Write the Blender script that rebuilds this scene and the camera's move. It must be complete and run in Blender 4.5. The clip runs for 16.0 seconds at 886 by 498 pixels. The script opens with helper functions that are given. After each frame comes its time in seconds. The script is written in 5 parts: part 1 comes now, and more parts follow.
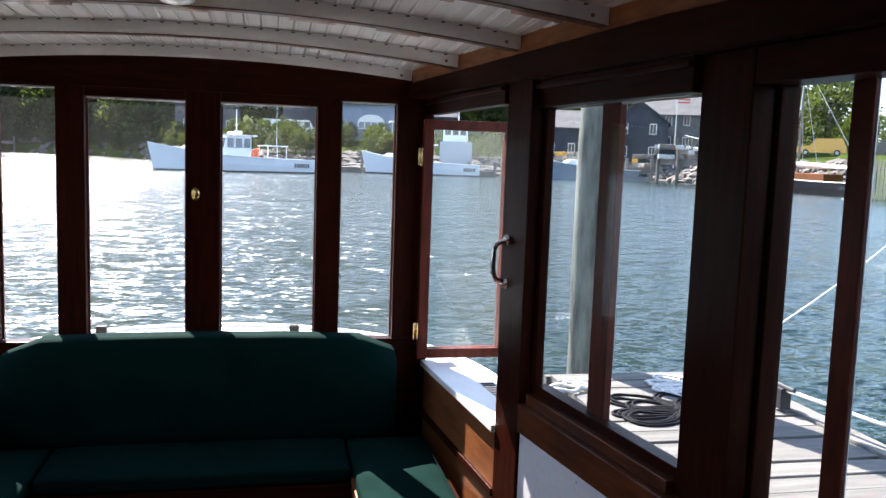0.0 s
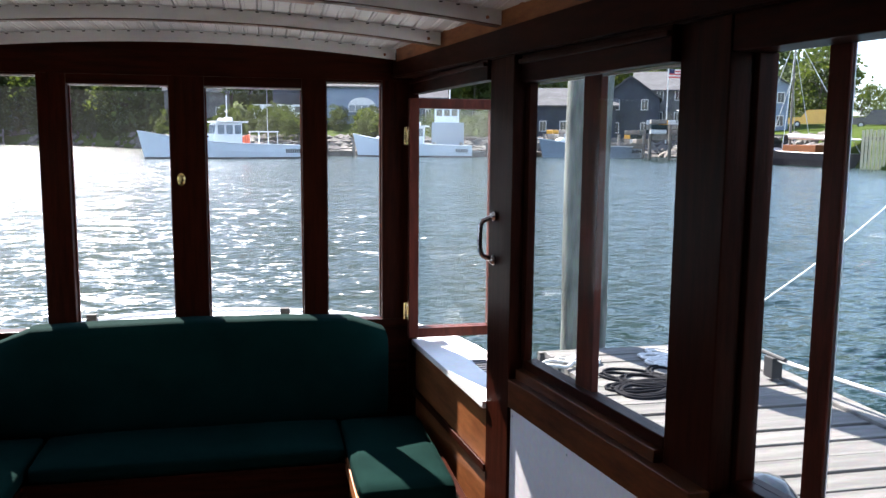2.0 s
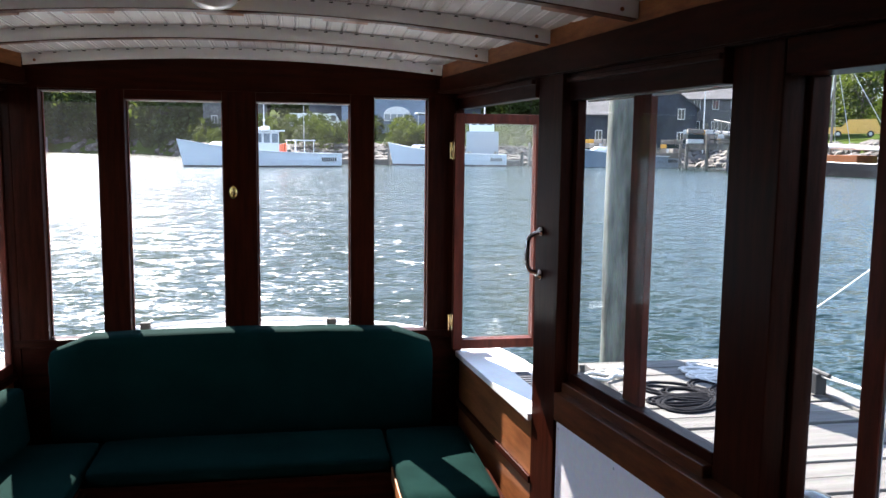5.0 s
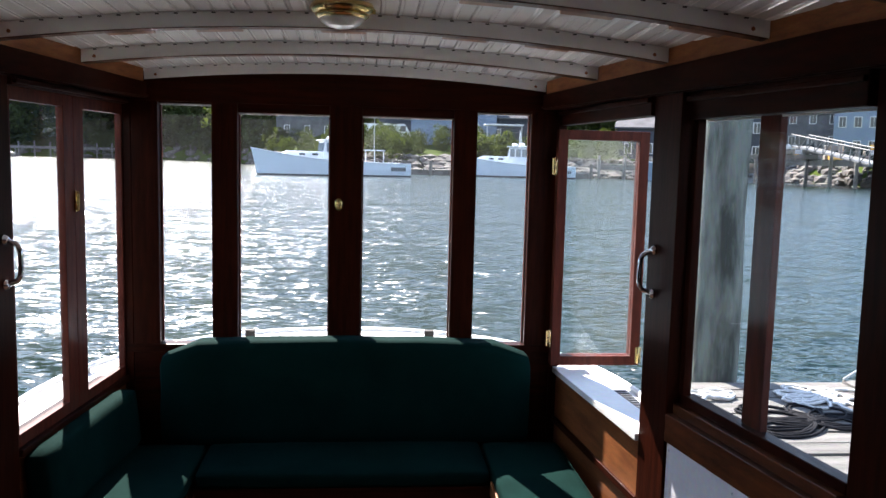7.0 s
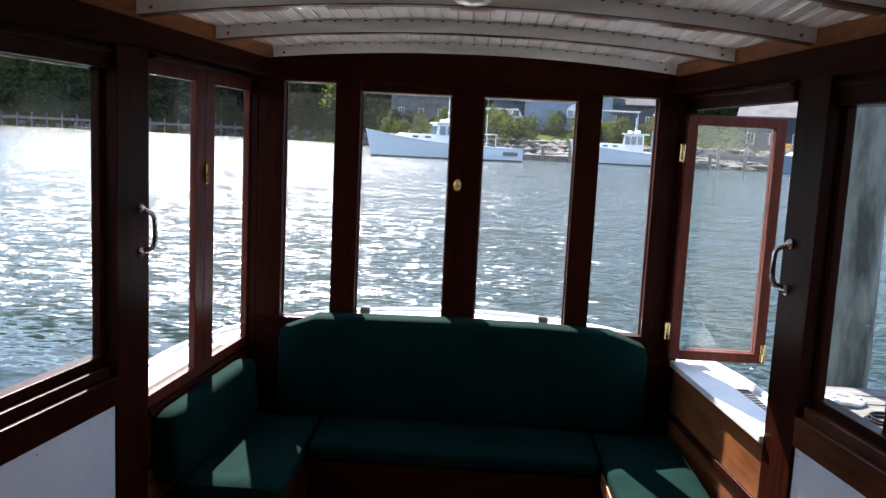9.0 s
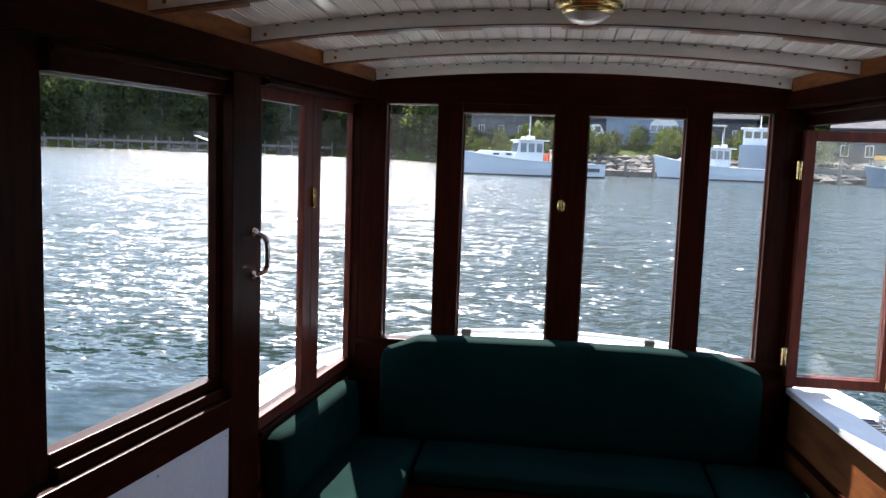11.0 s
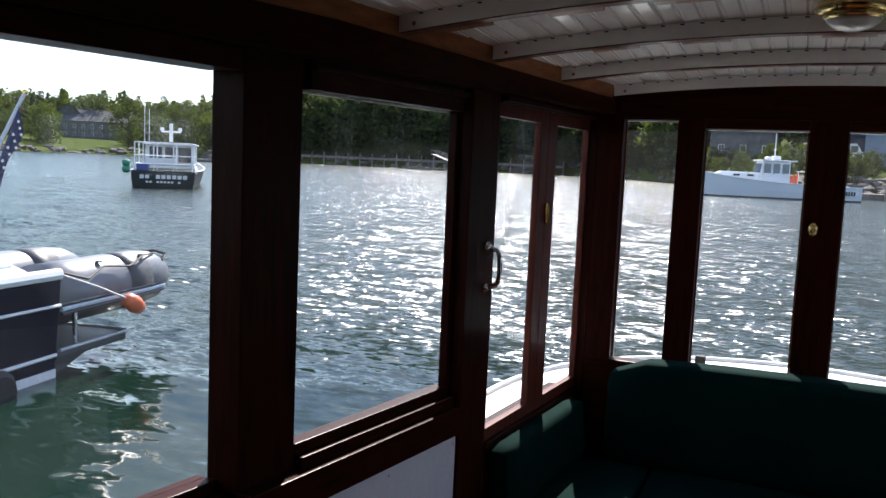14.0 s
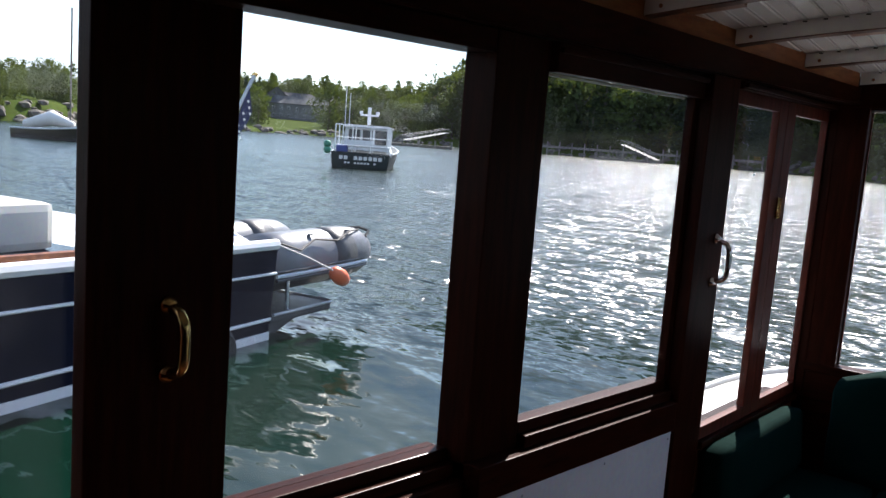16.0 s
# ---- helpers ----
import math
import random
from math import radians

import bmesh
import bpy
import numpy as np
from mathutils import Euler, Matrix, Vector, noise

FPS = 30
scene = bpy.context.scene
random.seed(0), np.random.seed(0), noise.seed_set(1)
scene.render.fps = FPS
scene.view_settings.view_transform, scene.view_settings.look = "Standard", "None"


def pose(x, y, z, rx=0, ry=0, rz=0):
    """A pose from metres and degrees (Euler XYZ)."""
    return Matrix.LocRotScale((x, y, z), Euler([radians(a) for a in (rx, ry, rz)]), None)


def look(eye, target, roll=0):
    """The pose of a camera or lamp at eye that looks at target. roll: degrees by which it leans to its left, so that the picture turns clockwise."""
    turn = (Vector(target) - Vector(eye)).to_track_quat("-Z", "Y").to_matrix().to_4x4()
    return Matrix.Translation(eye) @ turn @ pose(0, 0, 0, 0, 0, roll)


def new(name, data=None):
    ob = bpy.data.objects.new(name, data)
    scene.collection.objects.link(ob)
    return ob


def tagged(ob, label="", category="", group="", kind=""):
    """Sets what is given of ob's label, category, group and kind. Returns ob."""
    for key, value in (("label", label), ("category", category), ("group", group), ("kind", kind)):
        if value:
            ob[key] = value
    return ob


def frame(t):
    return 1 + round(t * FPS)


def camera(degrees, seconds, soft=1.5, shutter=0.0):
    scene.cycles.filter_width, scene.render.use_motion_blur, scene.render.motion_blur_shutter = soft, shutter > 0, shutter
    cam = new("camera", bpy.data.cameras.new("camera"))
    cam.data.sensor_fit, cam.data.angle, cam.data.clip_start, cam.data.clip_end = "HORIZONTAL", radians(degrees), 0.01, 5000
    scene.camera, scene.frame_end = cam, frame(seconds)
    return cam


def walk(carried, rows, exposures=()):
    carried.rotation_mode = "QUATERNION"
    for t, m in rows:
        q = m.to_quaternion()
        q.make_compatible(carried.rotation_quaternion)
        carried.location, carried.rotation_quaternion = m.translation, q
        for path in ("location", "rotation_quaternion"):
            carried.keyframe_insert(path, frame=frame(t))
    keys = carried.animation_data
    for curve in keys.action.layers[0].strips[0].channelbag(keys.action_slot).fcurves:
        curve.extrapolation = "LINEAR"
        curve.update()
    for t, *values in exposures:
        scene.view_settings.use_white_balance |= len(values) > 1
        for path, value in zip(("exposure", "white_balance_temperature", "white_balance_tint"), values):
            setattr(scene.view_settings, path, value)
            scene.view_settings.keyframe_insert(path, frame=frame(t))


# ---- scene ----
cam = camera(56.2, 16.0)
PATH = [
    (0, (0.3, -0.581, 1.655), (0.708, 1.365, 1.438), 2.0),
    (0.5, (0.321, -0.587, 1.65), (0.722, 1.358, 1.412), 1.1),
    (1, (0.327, -0.588, 1.644), (0.767, 1.35, 1.419), 0.8),
    (1.5, (0.334, -0.579, 1.647), (0.772, 1.355, 1.386), 0.3),
    (2, (0.325, -0.588, 1.645), (0.745, 1.35, 1.384), 0.5),
    (2.5, (0.285, -0.596, 1.643), (0.8, 1.317, 1.368), 0.1),
    (3, (0.304, -0.603, 1.651), (0.7, 1.337, 1.366), 1.2),
    (3.5, (0.329, -0.624, 1.659), (0.707, 1.324, 1.409), 1.2),
    (6, (0.202, -0.626, 1.678), (0.475, 1.342, 1.447), 0.7),
    (6.5, (0.166, -0.624, 1.684), (0.39, 1.352, 1.472), 1.1),
    (7, (0.12, -0.623, 1.683), (0.306, 1.356, 1.465), 1.4),
    (7.5, (0.11, -0.619, 1.678), (0.233, 1.364, 1.447), 2.2),
    (8, (0.119, -0.608, 1.67), (0.159, 1.375, 1.409), 2.4),
    (10.5, (-0.004, -0.555, 1.675), (-0.2, 1.418, 1.412), 2.6),
    (11, (-0.013, -0.55, 1.68), (-0.278, 1.419, 1.449), 2.0),
    (11.5, (-0.011, -0.563, 1.689), (-0.364, 1.397, 1.499), 1.8),
    (12, (-0.011, -0.557, 1.689), (-0.461, 1.383, 1.498), 1.8),
    (12.5, (0.002, -0.552, 1.685), (-0.543, 1.363, 1.494), 1.8),
    (13, (0.003, -0.548, 1.682), (-0.637, 1.338, 1.493), 1.8),
    (13.5, (-0.012, -0.548, 1.678), (-0.745, 1.302, 1.484), 1.7),
    (14, (-0.028, -0.543, 1.67), (-0.818, 1.282, 1.463), 2.5),
    (14.5, (-0.04, -0.546, 1.666), (-0.914, 1.24, 1.453), 2.4),
    (15, (-0.056, -0.559, 1.653), (-1.036, 1.171, 1.441), 2.8),
    (15.5, (-0.099, -0.58, 1.647), (-1.207, 1.068, 1.408), 3.7),
    (16, (-0.134, -0.613, 1.65), (-1.296, 0.993, 1.389), 4.3),
]
STOPS = ((0, 2.35), (0.5, 2.35), (1.5, 2.2), (2.0, 2.3), (2.5, 2.4), (3.0, 2.5), (3.5, 2.55), (6.0, 2.3), (7.0, 2.2), (8.0, 2.15), (10.5, 2.35), (11.0, 2.15), (12.0, 1.78), (13.0, 1.6), (14.5, 1.42), (15.5, 1.3), (16.0, 1.38))
walk(cam, [(t, look(eye, target, roll)) for t, eye, target, roll in PATH], [(t, stops, 6480, 17) for t, stops in STOPS])

# ---- light ----
SUN_AZ, SUN_EL = -18.5, 43.0     # degrees; azimuth from +y towards +x
SEA = -0.05
world = bpy.data.worlds.new("world")
scene.world = world
world.use_nodes = True
wn = world.node_tree
wn.nodes.clear()
w_out = wn.nodes.new("ShaderNodeOutputWorld")
w_bg = wn.nodes.new("ShaderNodeBackground")
w_sky = wn.nodes.new("ShaderNodeTexSky")
w_sky.sky_type = "NISHITA"
w_sky.sun_disc = False
w_sky.sun_elevation = radians(SUN_EL)
w_sky.sun_rotation = radians(SUN_AZ)
w_sky.air_density, w_sky.dust_density, w_sky.ozone_density = 1.0, 0.2, 2.5
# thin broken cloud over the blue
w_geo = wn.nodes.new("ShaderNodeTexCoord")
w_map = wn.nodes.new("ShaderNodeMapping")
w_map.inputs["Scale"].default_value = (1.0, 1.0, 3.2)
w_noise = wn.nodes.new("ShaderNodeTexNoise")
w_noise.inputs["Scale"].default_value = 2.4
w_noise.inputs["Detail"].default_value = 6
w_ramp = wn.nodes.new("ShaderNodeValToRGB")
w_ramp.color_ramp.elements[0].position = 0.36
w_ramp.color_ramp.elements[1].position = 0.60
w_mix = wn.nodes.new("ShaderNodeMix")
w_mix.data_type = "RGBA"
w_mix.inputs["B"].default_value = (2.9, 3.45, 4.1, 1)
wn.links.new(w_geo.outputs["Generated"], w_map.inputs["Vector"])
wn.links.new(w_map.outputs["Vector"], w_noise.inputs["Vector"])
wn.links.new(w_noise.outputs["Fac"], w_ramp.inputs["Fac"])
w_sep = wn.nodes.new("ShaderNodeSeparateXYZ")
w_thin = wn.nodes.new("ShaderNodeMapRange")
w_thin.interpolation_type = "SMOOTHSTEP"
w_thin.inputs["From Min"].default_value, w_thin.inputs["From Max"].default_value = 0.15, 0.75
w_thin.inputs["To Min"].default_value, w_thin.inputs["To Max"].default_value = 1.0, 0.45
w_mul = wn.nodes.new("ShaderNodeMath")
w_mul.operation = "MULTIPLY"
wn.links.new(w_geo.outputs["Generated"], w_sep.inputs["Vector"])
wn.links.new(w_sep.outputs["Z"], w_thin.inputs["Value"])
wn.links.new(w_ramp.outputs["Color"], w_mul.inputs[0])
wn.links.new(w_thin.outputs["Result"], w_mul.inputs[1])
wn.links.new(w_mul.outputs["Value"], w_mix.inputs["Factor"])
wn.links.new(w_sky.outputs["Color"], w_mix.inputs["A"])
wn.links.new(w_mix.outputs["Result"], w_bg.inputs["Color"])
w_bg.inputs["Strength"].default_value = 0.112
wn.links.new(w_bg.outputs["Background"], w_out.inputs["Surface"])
sun = new("sun", bpy.data.lights.new("sun", "SUN"))
sun.data.energy, sun.data.angle, sun.data.color = 5.0, radians(0.55), (1.0, 0.95, 0.87)
_a, _e = radians(SUN_AZ), radians(SUN_EL)
sun.matrix_world = look((0, 0, 30), (-math.sin(_a) * math.cos(_e), -math.cos(_a) * math.cos(_e), 30 - math.sin(_e)))


# ---- materials ----
def material(name, c1, c2=None, scale=6.0, rough=0.5, metal=0.0, bump=0.0, stretch=(1, 1, 1), coat=0.0, fine=60.0, spread=(0.35, 0.68), vary=0.0, spec=0.5):
    """Two tones mixed by a coarse noise, finer grain in tone, roughness and relief."""
    m = bpy.data.materials.new(name)
    m.use_nodes = True
    nt = m.node_tree
    b = nt.nodes["Principled BSDF"]
    b.inputs["Metallic"].default_value = metal
    b.inputs["Coat Weight"].default_value = coat
    b.inputs["Coat Roughness"].default_value = 0.12
    b.inputs["Specular IOR Level"].default_value = spec
    c2 = c2 or tuple(v * 0.72 for v in c1)
    tc = nt.nodes.new("ShaderNodeTexCoord")
    mp = nt.nodes.new("ShaderNodeMapping")
    mp.inputs["Scale"].default_value = stretch
    nt.links.new(tc.outputs["Object"], mp.inputs["Vector"])
    n1 = nt.nodes.new("ShaderNodeTexNoise")
    n1.inputs["Scale"].default_value = scale
    n1.inputs["Detail"].default_value = 6
    n1.inputs["Roughness"].default_value = 0.62
    n2 = nt.nodes.new("ShaderNodeTexNoise")
    n2.inputs["Scale"].default_value = fine
    n2.inputs["Detail"].default_value = 4
    for n in (n1, n2):
        nt.links.new(mp.outputs["Vector"], n.inputs["Vector"])
    ramp = nt.nodes.new("ShaderNodeValToRGB")
    ramp.color_ramp.elements[0].position, ramp.color_ramp.elements[1].position = spread
    ramp.color_ramp.elements[0].color, ramp.color_ramp.elements[1].color = (*c1, 1), (*c2, 1)
    nt.links.new(n1.outputs["Fac"], ramp.inputs["Fac"])
    mix = nt.nodes.new("ShaderNodeMix")
    mix.data_type, mix.blend_type = "RGBA", "OVERLAY"
    mix.inputs["Factor"].default_value = 0.35
    nt.links.new(ramp.outputs["Color"], mix.inputs["A"])
    nt.links.new(n2.outputs["Color"], mix.inputs["B"])
    last = mix.outputs["Result"]
    hue = nt.nodes.new("ShaderNodeHueSaturation")
    nt.links.new(last, hue.inputs["Color"])
    hue.inputs["Saturation"].default_value = 0.95
    if vary:
        oi = nt.nodes.new("ShaderNodeObjectInfo")
        mr = nt.nodes.new("ShaderNodeMapRange")
        mr.inputs["To Min"].default_value, mr.inputs["To Max"].default_value = 1 - vary, 1 + vary
        nt.links.new(oi.outputs["Random"], mr.inputs["Value"])
        nt.links.new(mr.outputs["Result"], hue.inputs["Value"])
    nt.links.new(hue.outputs["Color"], b.inputs["Base Color"])
    rr = nt.nodes.new("ShaderNodeMapRange")
    rr.inputs["To Min"].default_value, rr.inputs["To Max"].default_value = max(0.02, rough - 0.08), min(1, rough + 0.08)
    nt.links.new(n1.outputs["Fac"], rr.inputs["Value"])
    nt.links.new(rr.outputs["Result"], b.inputs["Roughness"])
    if bump:
        bp = nt.nodes.new("ShaderNodeBump")
        bp.inputs["Strength"].default_value = 0.5
        bp.inputs["Distance"].default_value = bump
        nt.links.new(n2.outputs["Fac"], bp.inputs["Height"])
        nt.links.new(bp.outputs["Normal"], b.inputs["Normal"])
    return m


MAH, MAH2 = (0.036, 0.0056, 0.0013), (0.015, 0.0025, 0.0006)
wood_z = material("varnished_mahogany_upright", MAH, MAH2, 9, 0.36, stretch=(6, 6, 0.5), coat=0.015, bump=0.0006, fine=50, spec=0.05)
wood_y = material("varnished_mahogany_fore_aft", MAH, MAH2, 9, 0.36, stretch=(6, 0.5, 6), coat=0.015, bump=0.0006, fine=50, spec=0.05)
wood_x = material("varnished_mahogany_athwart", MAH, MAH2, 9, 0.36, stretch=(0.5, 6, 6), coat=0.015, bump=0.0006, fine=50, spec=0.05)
# lighter mahogany: the starboard rail's sunlit tone as colour; also the beams' lower edges
wood_lightened = material("lightened_mahogany", (0.135, 0.036, 0.009), (0.050, 0.012, 0.003), 6, 0.34, stretch=(5, 0.6, 5), coat=0.06, bump=0.0006, fine=50, spec=0.12)
wood_light = material("varnished_pine_shelf", (0.36, 0.125, 0.028), (0.20, 0.060, 0.013), 7, 0.38, stretch=(6, 0.6, 6), coat=0.08, spec=0.25, bump=0.0006)
wood_panel = material("varnished_side_panel", (0.28, 0.095, 0.024), (0.13, 0.038, 0.010), 5, 0.32, stretch=(4, 0.7, 5), coat=0.15, spec=0.25, bump=0.0008)
wood_red = material("red_mahogany_sash", (0.12, 0.020, 0.008), (0.06, 0.010, 0.004), 8, 0.40, stretch=(5, 5, 0.8), coat=0.03, spec=0.1, bump=0.0005)
white_gloss = material("glossy_white_paint", (0.86, 0.85, 0.83), (0.79, 0.78, 0.76), 3, 0.13, coat=0.5, bump=0.0002, fine=40)
white_flat = material("white_panel_paint", (0.76, 0.76, 0.78), (0.69, 0.69, 0.72), 3, 0.42, bump=0.0003)
deck_white = material("white_deck_paint", (0.80, 0.80, 0.78), (0.70, 0.70, 0.68), 4, 0.45, bump=0.0006)
dark_gap = material("dark_gap", (0.03, 0.022, 0.018), (0.015, 0.011, 0.010), 20, 0.8)
green_cloth = material("green_canvas", (0.0009, 0.0175, 0.0145), (0.0005, 0.0120, 0.0100), 5, 0.9, bump=0.0015, fine=260, spec=0.03)
floor_wood = material("cabin_sole", (0.09, 0.032, 0.013), (0.05, 0.018, 0.008), 6, 0.4, stretch=(6, 0.5, 6), coat=0.2)
brass = material("polished_brass", (0.78, 0.56, 0.22), (0.62, 0.42, 0.14), 14, 0.22, metal=1.0)
chrome = material("chromed_metal", (0.80, 0.80, 0.80), (0.66, 0.66, 0.66), 20, 0.12, metal=1.0)
black_rubber = material("black_rubber", (0.016, 0.016, 0.017), (0.010, 0.010, 0.011), 12, 0.6)
plank_grey = material("weathered_dock_board", (0.155, 0.146, 0.132), (0.078, 0.074, 0.068), 3.5, 0.85, stretch=(0.45, 5, 5), bump=0.004, fine=34, vary=0.16)
pile_wood = material("treated_piling", (0.16, 0.178, 0.152), (0.040, 0.045, 0.036), 2.6, 0.9, stretch=(3, 3, 0.7), bump=0.008, fine=30, spread=(0.40, 0.62))
rope_black = material("black_dock_line", (0.007, 0.007, 0.009), (0.014, 0.014, 0.017), 60, 0.85, bump=0.002, fine=200, spec=0.1)
rope_white = material("white_dock_line", (0.70, 0.69, 0.66), (0.52, 0.51, 0.48), 60, 0.8, bump=0.002, fine=200)
boat_white = material("white_gelcoat", (0.78, 0.80, 0.82), (0.70, 0.72, 0.74), 1.2, 0.28, fine=8)
boat_bluewhite = material("pale_blue_hull_paint", (0.64, 0.72, 0.80), (0.57, 0.65, 0.73), 0.9, 0.35, fine=8)
navy = material("navy_gelcoat", (0.005, 0.007, 0.020), (0.0035, 0.005, 0.014), 2, 0.14, spec=0.06)
hull_green = material("dark_green_hull_paint", (0.006, 0.020, 0.022), (0.004, 0.013, 0.015), 2, 0.45, spec=0.2)
hull_dark = material("dark_hull_paint", (0.035, 0.020, 0.022), (0.02, 0.013, 0.015), 2, 0.35)
hull_blue = material("grey_blue_hull_paint", (0.20, 0.27, 0.35), (0.15, 0.21, 0.28), 2, 0.4)
window_dark = material("dark_window_glass", (0.03, 0.04, 0.05), (0.018, 0.024, 0.03), 3, 0.08)
window_blue = material("tinted_cabin_window", (0.16, 0.21, 0.26), (0.10, 0.14, 0.18), 3, 0.10)
orange = material("orange_plastic", (0.75, 0.13, 0.025), (0.62, 0.09, 0.02), 10, 0.45)
green_float = material("green_float_plastic", (0.02, 0.28, 0.17), (0.015, 0.20, 0.12), 10, 0.5)
blue_tub = material("blue_plastic_tub", (0.02, 0.06, 0.30), (0.015, 0.04, 0.2), 10, 0.5)
hypalon = material("grey_inflatable_fabric", (0.17, 0.18, 0.20), (0.12, 0.13, 0.15), 5, 0.38, bump=0.001)
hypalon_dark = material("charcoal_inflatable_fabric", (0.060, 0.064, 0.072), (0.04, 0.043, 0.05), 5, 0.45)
cream = material("cream_bulkhead_boards", (0.60, 0.53, 0.36), (0.46, 0.40, 0.27), 0.8, 0.8, bump=0.01)
flag_red = material("flag_red_cloth", (0.52, 0.025, 0.03), (0.42, 0.02, 0.024), 12, 0.8)
flag_white = material("flag_white_cloth", (0.74, 0.72, 0.70), (0.64, 0.62, 0.60), 12, 0.8)
flag_blue = material("flag_blue_cloth", (0.012, 0.020, 0.085), (0.009, 0.014, 0.06), 12, 0.8)
shingle_grey = material("weathered_grey_shingle", (0.155, 0.155, 0.155), (0.085, 0.085, 0.088), 0.9, 0.9, bump=0.02, fine=5)
shingle_dark = material("dark_slate_blue_siding", (0.042, 0.052, 0.070), (0.026, 0.032, 0.044), 0.7, 0.85, bump=0.02, fine=4)
clap_blue = material("blue_grey_clapboard", (0.20, 0.26, 0.34), (0.15, 0.20, 0.27), 0.6, 0.8, bump=0.02, fine=5)
roof_grey = material("grey_asphalt_roof", (0.095, 0.095, 0.10), (0.06, 0.06, 0.064), 0.8, 0.95, bump=0.02, fine=6)
trim_white = material("white_trim_paint", (0.74, 0.74, 0.73), (0.62, 0.62, 0.61), 3, 0.55)
rock = material("shore_rock", (0.15, 0.132, 0.115), (0.058, 0.051, 0.045), 0.9, 0.9, bump=0.06, fine=4, vary=0.3)
grass = material("meadow_and_bank", (0.052, 0.078, 0.008), (0.030, 0.048, 0.006), 0.08, 0.95, bump=0.05, fine=2, spec=0.03)
leaf = material("broad_leaves", (0.060, 0.088, 0.017), (0.022, 0.038, 0.009), 0.35, 0.75, fine=3, vary=0.40, spec=0.25)
leaf_dark = material("conifer_needles", (0.030, 0.052, 0.022), (0.016, 0.030, 0.014), 0.4, 0.8, fine=3, vary=0.35, spec=0.2)
for lm, tint in ((leaf, (0.100, 0.135, 0.020, 1)), (leaf_dark, (0.05, 0.08, 0.02, 1))):
    nt = lm.node_tree
    tl = nt.nodes.new("ShaderNodeBsdfTranslucent")
    tl.inputs["Color"].default_value = tint
    mx = nt.nodes.new("ShaderNodeMixShader")
    mx.inputs["Fac"].default_value = 0.30
    nt.links.new(nt.nodes["Principled BSDF"].outputs["BSDF"], mx.inputs[1])
    nt.links.new(tl.outputs["BSDF"], mx.inputs[2])
    nt.links.new(mx.outputs["Shader"], nt.nodes["Material Output"].inputs["Surface"])
bark = material("tree_bark", (0.10, 0.08, 0.06), (0.06, 0.048, 0.038), 2, 0.9, bump=0.02)
wharf_wood = material("weathered_wharf_timber", (0.22, 0.20, 0.175), (0.12, 0.108, 0.095), 1.2, 0.9, bump=0.01, fine=8, vary=0.25)
gangway_grey = material("weathered_aluminium", (0.21, 0.21, 0.205), (0.13, 0.13, 0.127), 2, 0.7)
galv = material("galvanised_metal", (0.50, 0.52, 0.54), (0.40, 0.42, 0.44), 4, 0.45, metal=0.6)
yellow_paint = material("yellow_vehicle_paint", (0.70, 0.36, 0.02), (0.6, 0.3, 0.015), 3, 0.3, coat=0.5)
dark_paint = material("dark_vehicle_paint", (0.03, 0.035, 0.05), (0.02, 0.025, 0.035), 3, 0.25, coat=0.5)
asphalt = material("asphalt", (0.05, 0.05, 0.05), (0.07, 0.07, 0.07), 2, 0.9)


def glass_material(name, tint, dirt):
    """A thin clear pane: see-through, with gloss by Fresnel and a little film of salt."""
    m = bpy.data.materials.new(name)
    m.use_nodes = True
    nt = m.node_tree
    nt.nodes.clear()
    out = nt.nodes.new("ShaderNodeOutputMaterial")
    tr = nt.nodes.new("ShaderNodeBsdfTransparent")
    tr.inputs["Color"].default_value = (*tint, 1)
    gl = nt.nodes.new("ShaderNodeBsdfGlossy")
    gl.inputs["Roughness"].default_value = 0.02
    lw = nt.nodes.new("ShaderNodeLayerWeight")
    lw.inputs["Blend"].default_value = 0.5
    pw = nt.nodes.new("ShaderNodeMath")
    pw.operation = "POWER"
    pw.inputs[1].default_value = 5.0
    fr = nt.nodes.new("ShaderNodeMath")
    fr.operation = "MULTIPLY_ADD"
    fr.inputs[1].default_value, fr.inputs[2].default_value = 0.85, 0.020
    nt.links.new(lw.outputs["Facing"], pw.inputs[0])
    nt.links.new(pw.outputs["Value"], fr.inputs[0])
    mx = nt.nodes.new("ShaderNodeMixShader")
    df = nt.nodes.new("ShaderNodeBsdfTranslucent")
    df.inputs["Color"].default_value = (0.8, 0.82, 0.85, 1)
    nz = nt.nodes.new("ShaderNodeTexNoise")
    nz.inputs["Scale"].default_value = 7
    nz.inputs["Detail"].default_value = 7
    mr = nt.nodes.new("ShaderNodeMapRange")
    mr.inputs["From Min"].default_value, mr.inputs["From Max"].default_value = 0.35, 0.8
    mr.inputs["To Min"].default_value, mr.inputs["To Max"].default_value = dirt * 0.3, dirt
    nt.links.new(nz.outputs["Fac"], mr.inputs["Value"])
    m2 = nt.nodes.new("ShaderNodeMixShader")
    nt.links.new(fr.outputs["Value"], mx.inputs["Fac"])
    nt.links.new(tr.outputs["BSDF"], mx.inputs[1])
    nt.links.new(gl.outputs["BSDF"], mx.inputs[2])
    nt.links.new(mr.outputs["Result"], m2.inputs["Fac"])
    nt.links.new(mx.outputs["Shader"], m2.inputs[1])
    nt.links.new(df.outputs["BSDF"], m2.inputs[2])
    nt.links.new(m2.outputs["Shader"], out.inputs["Surface"])
    return m


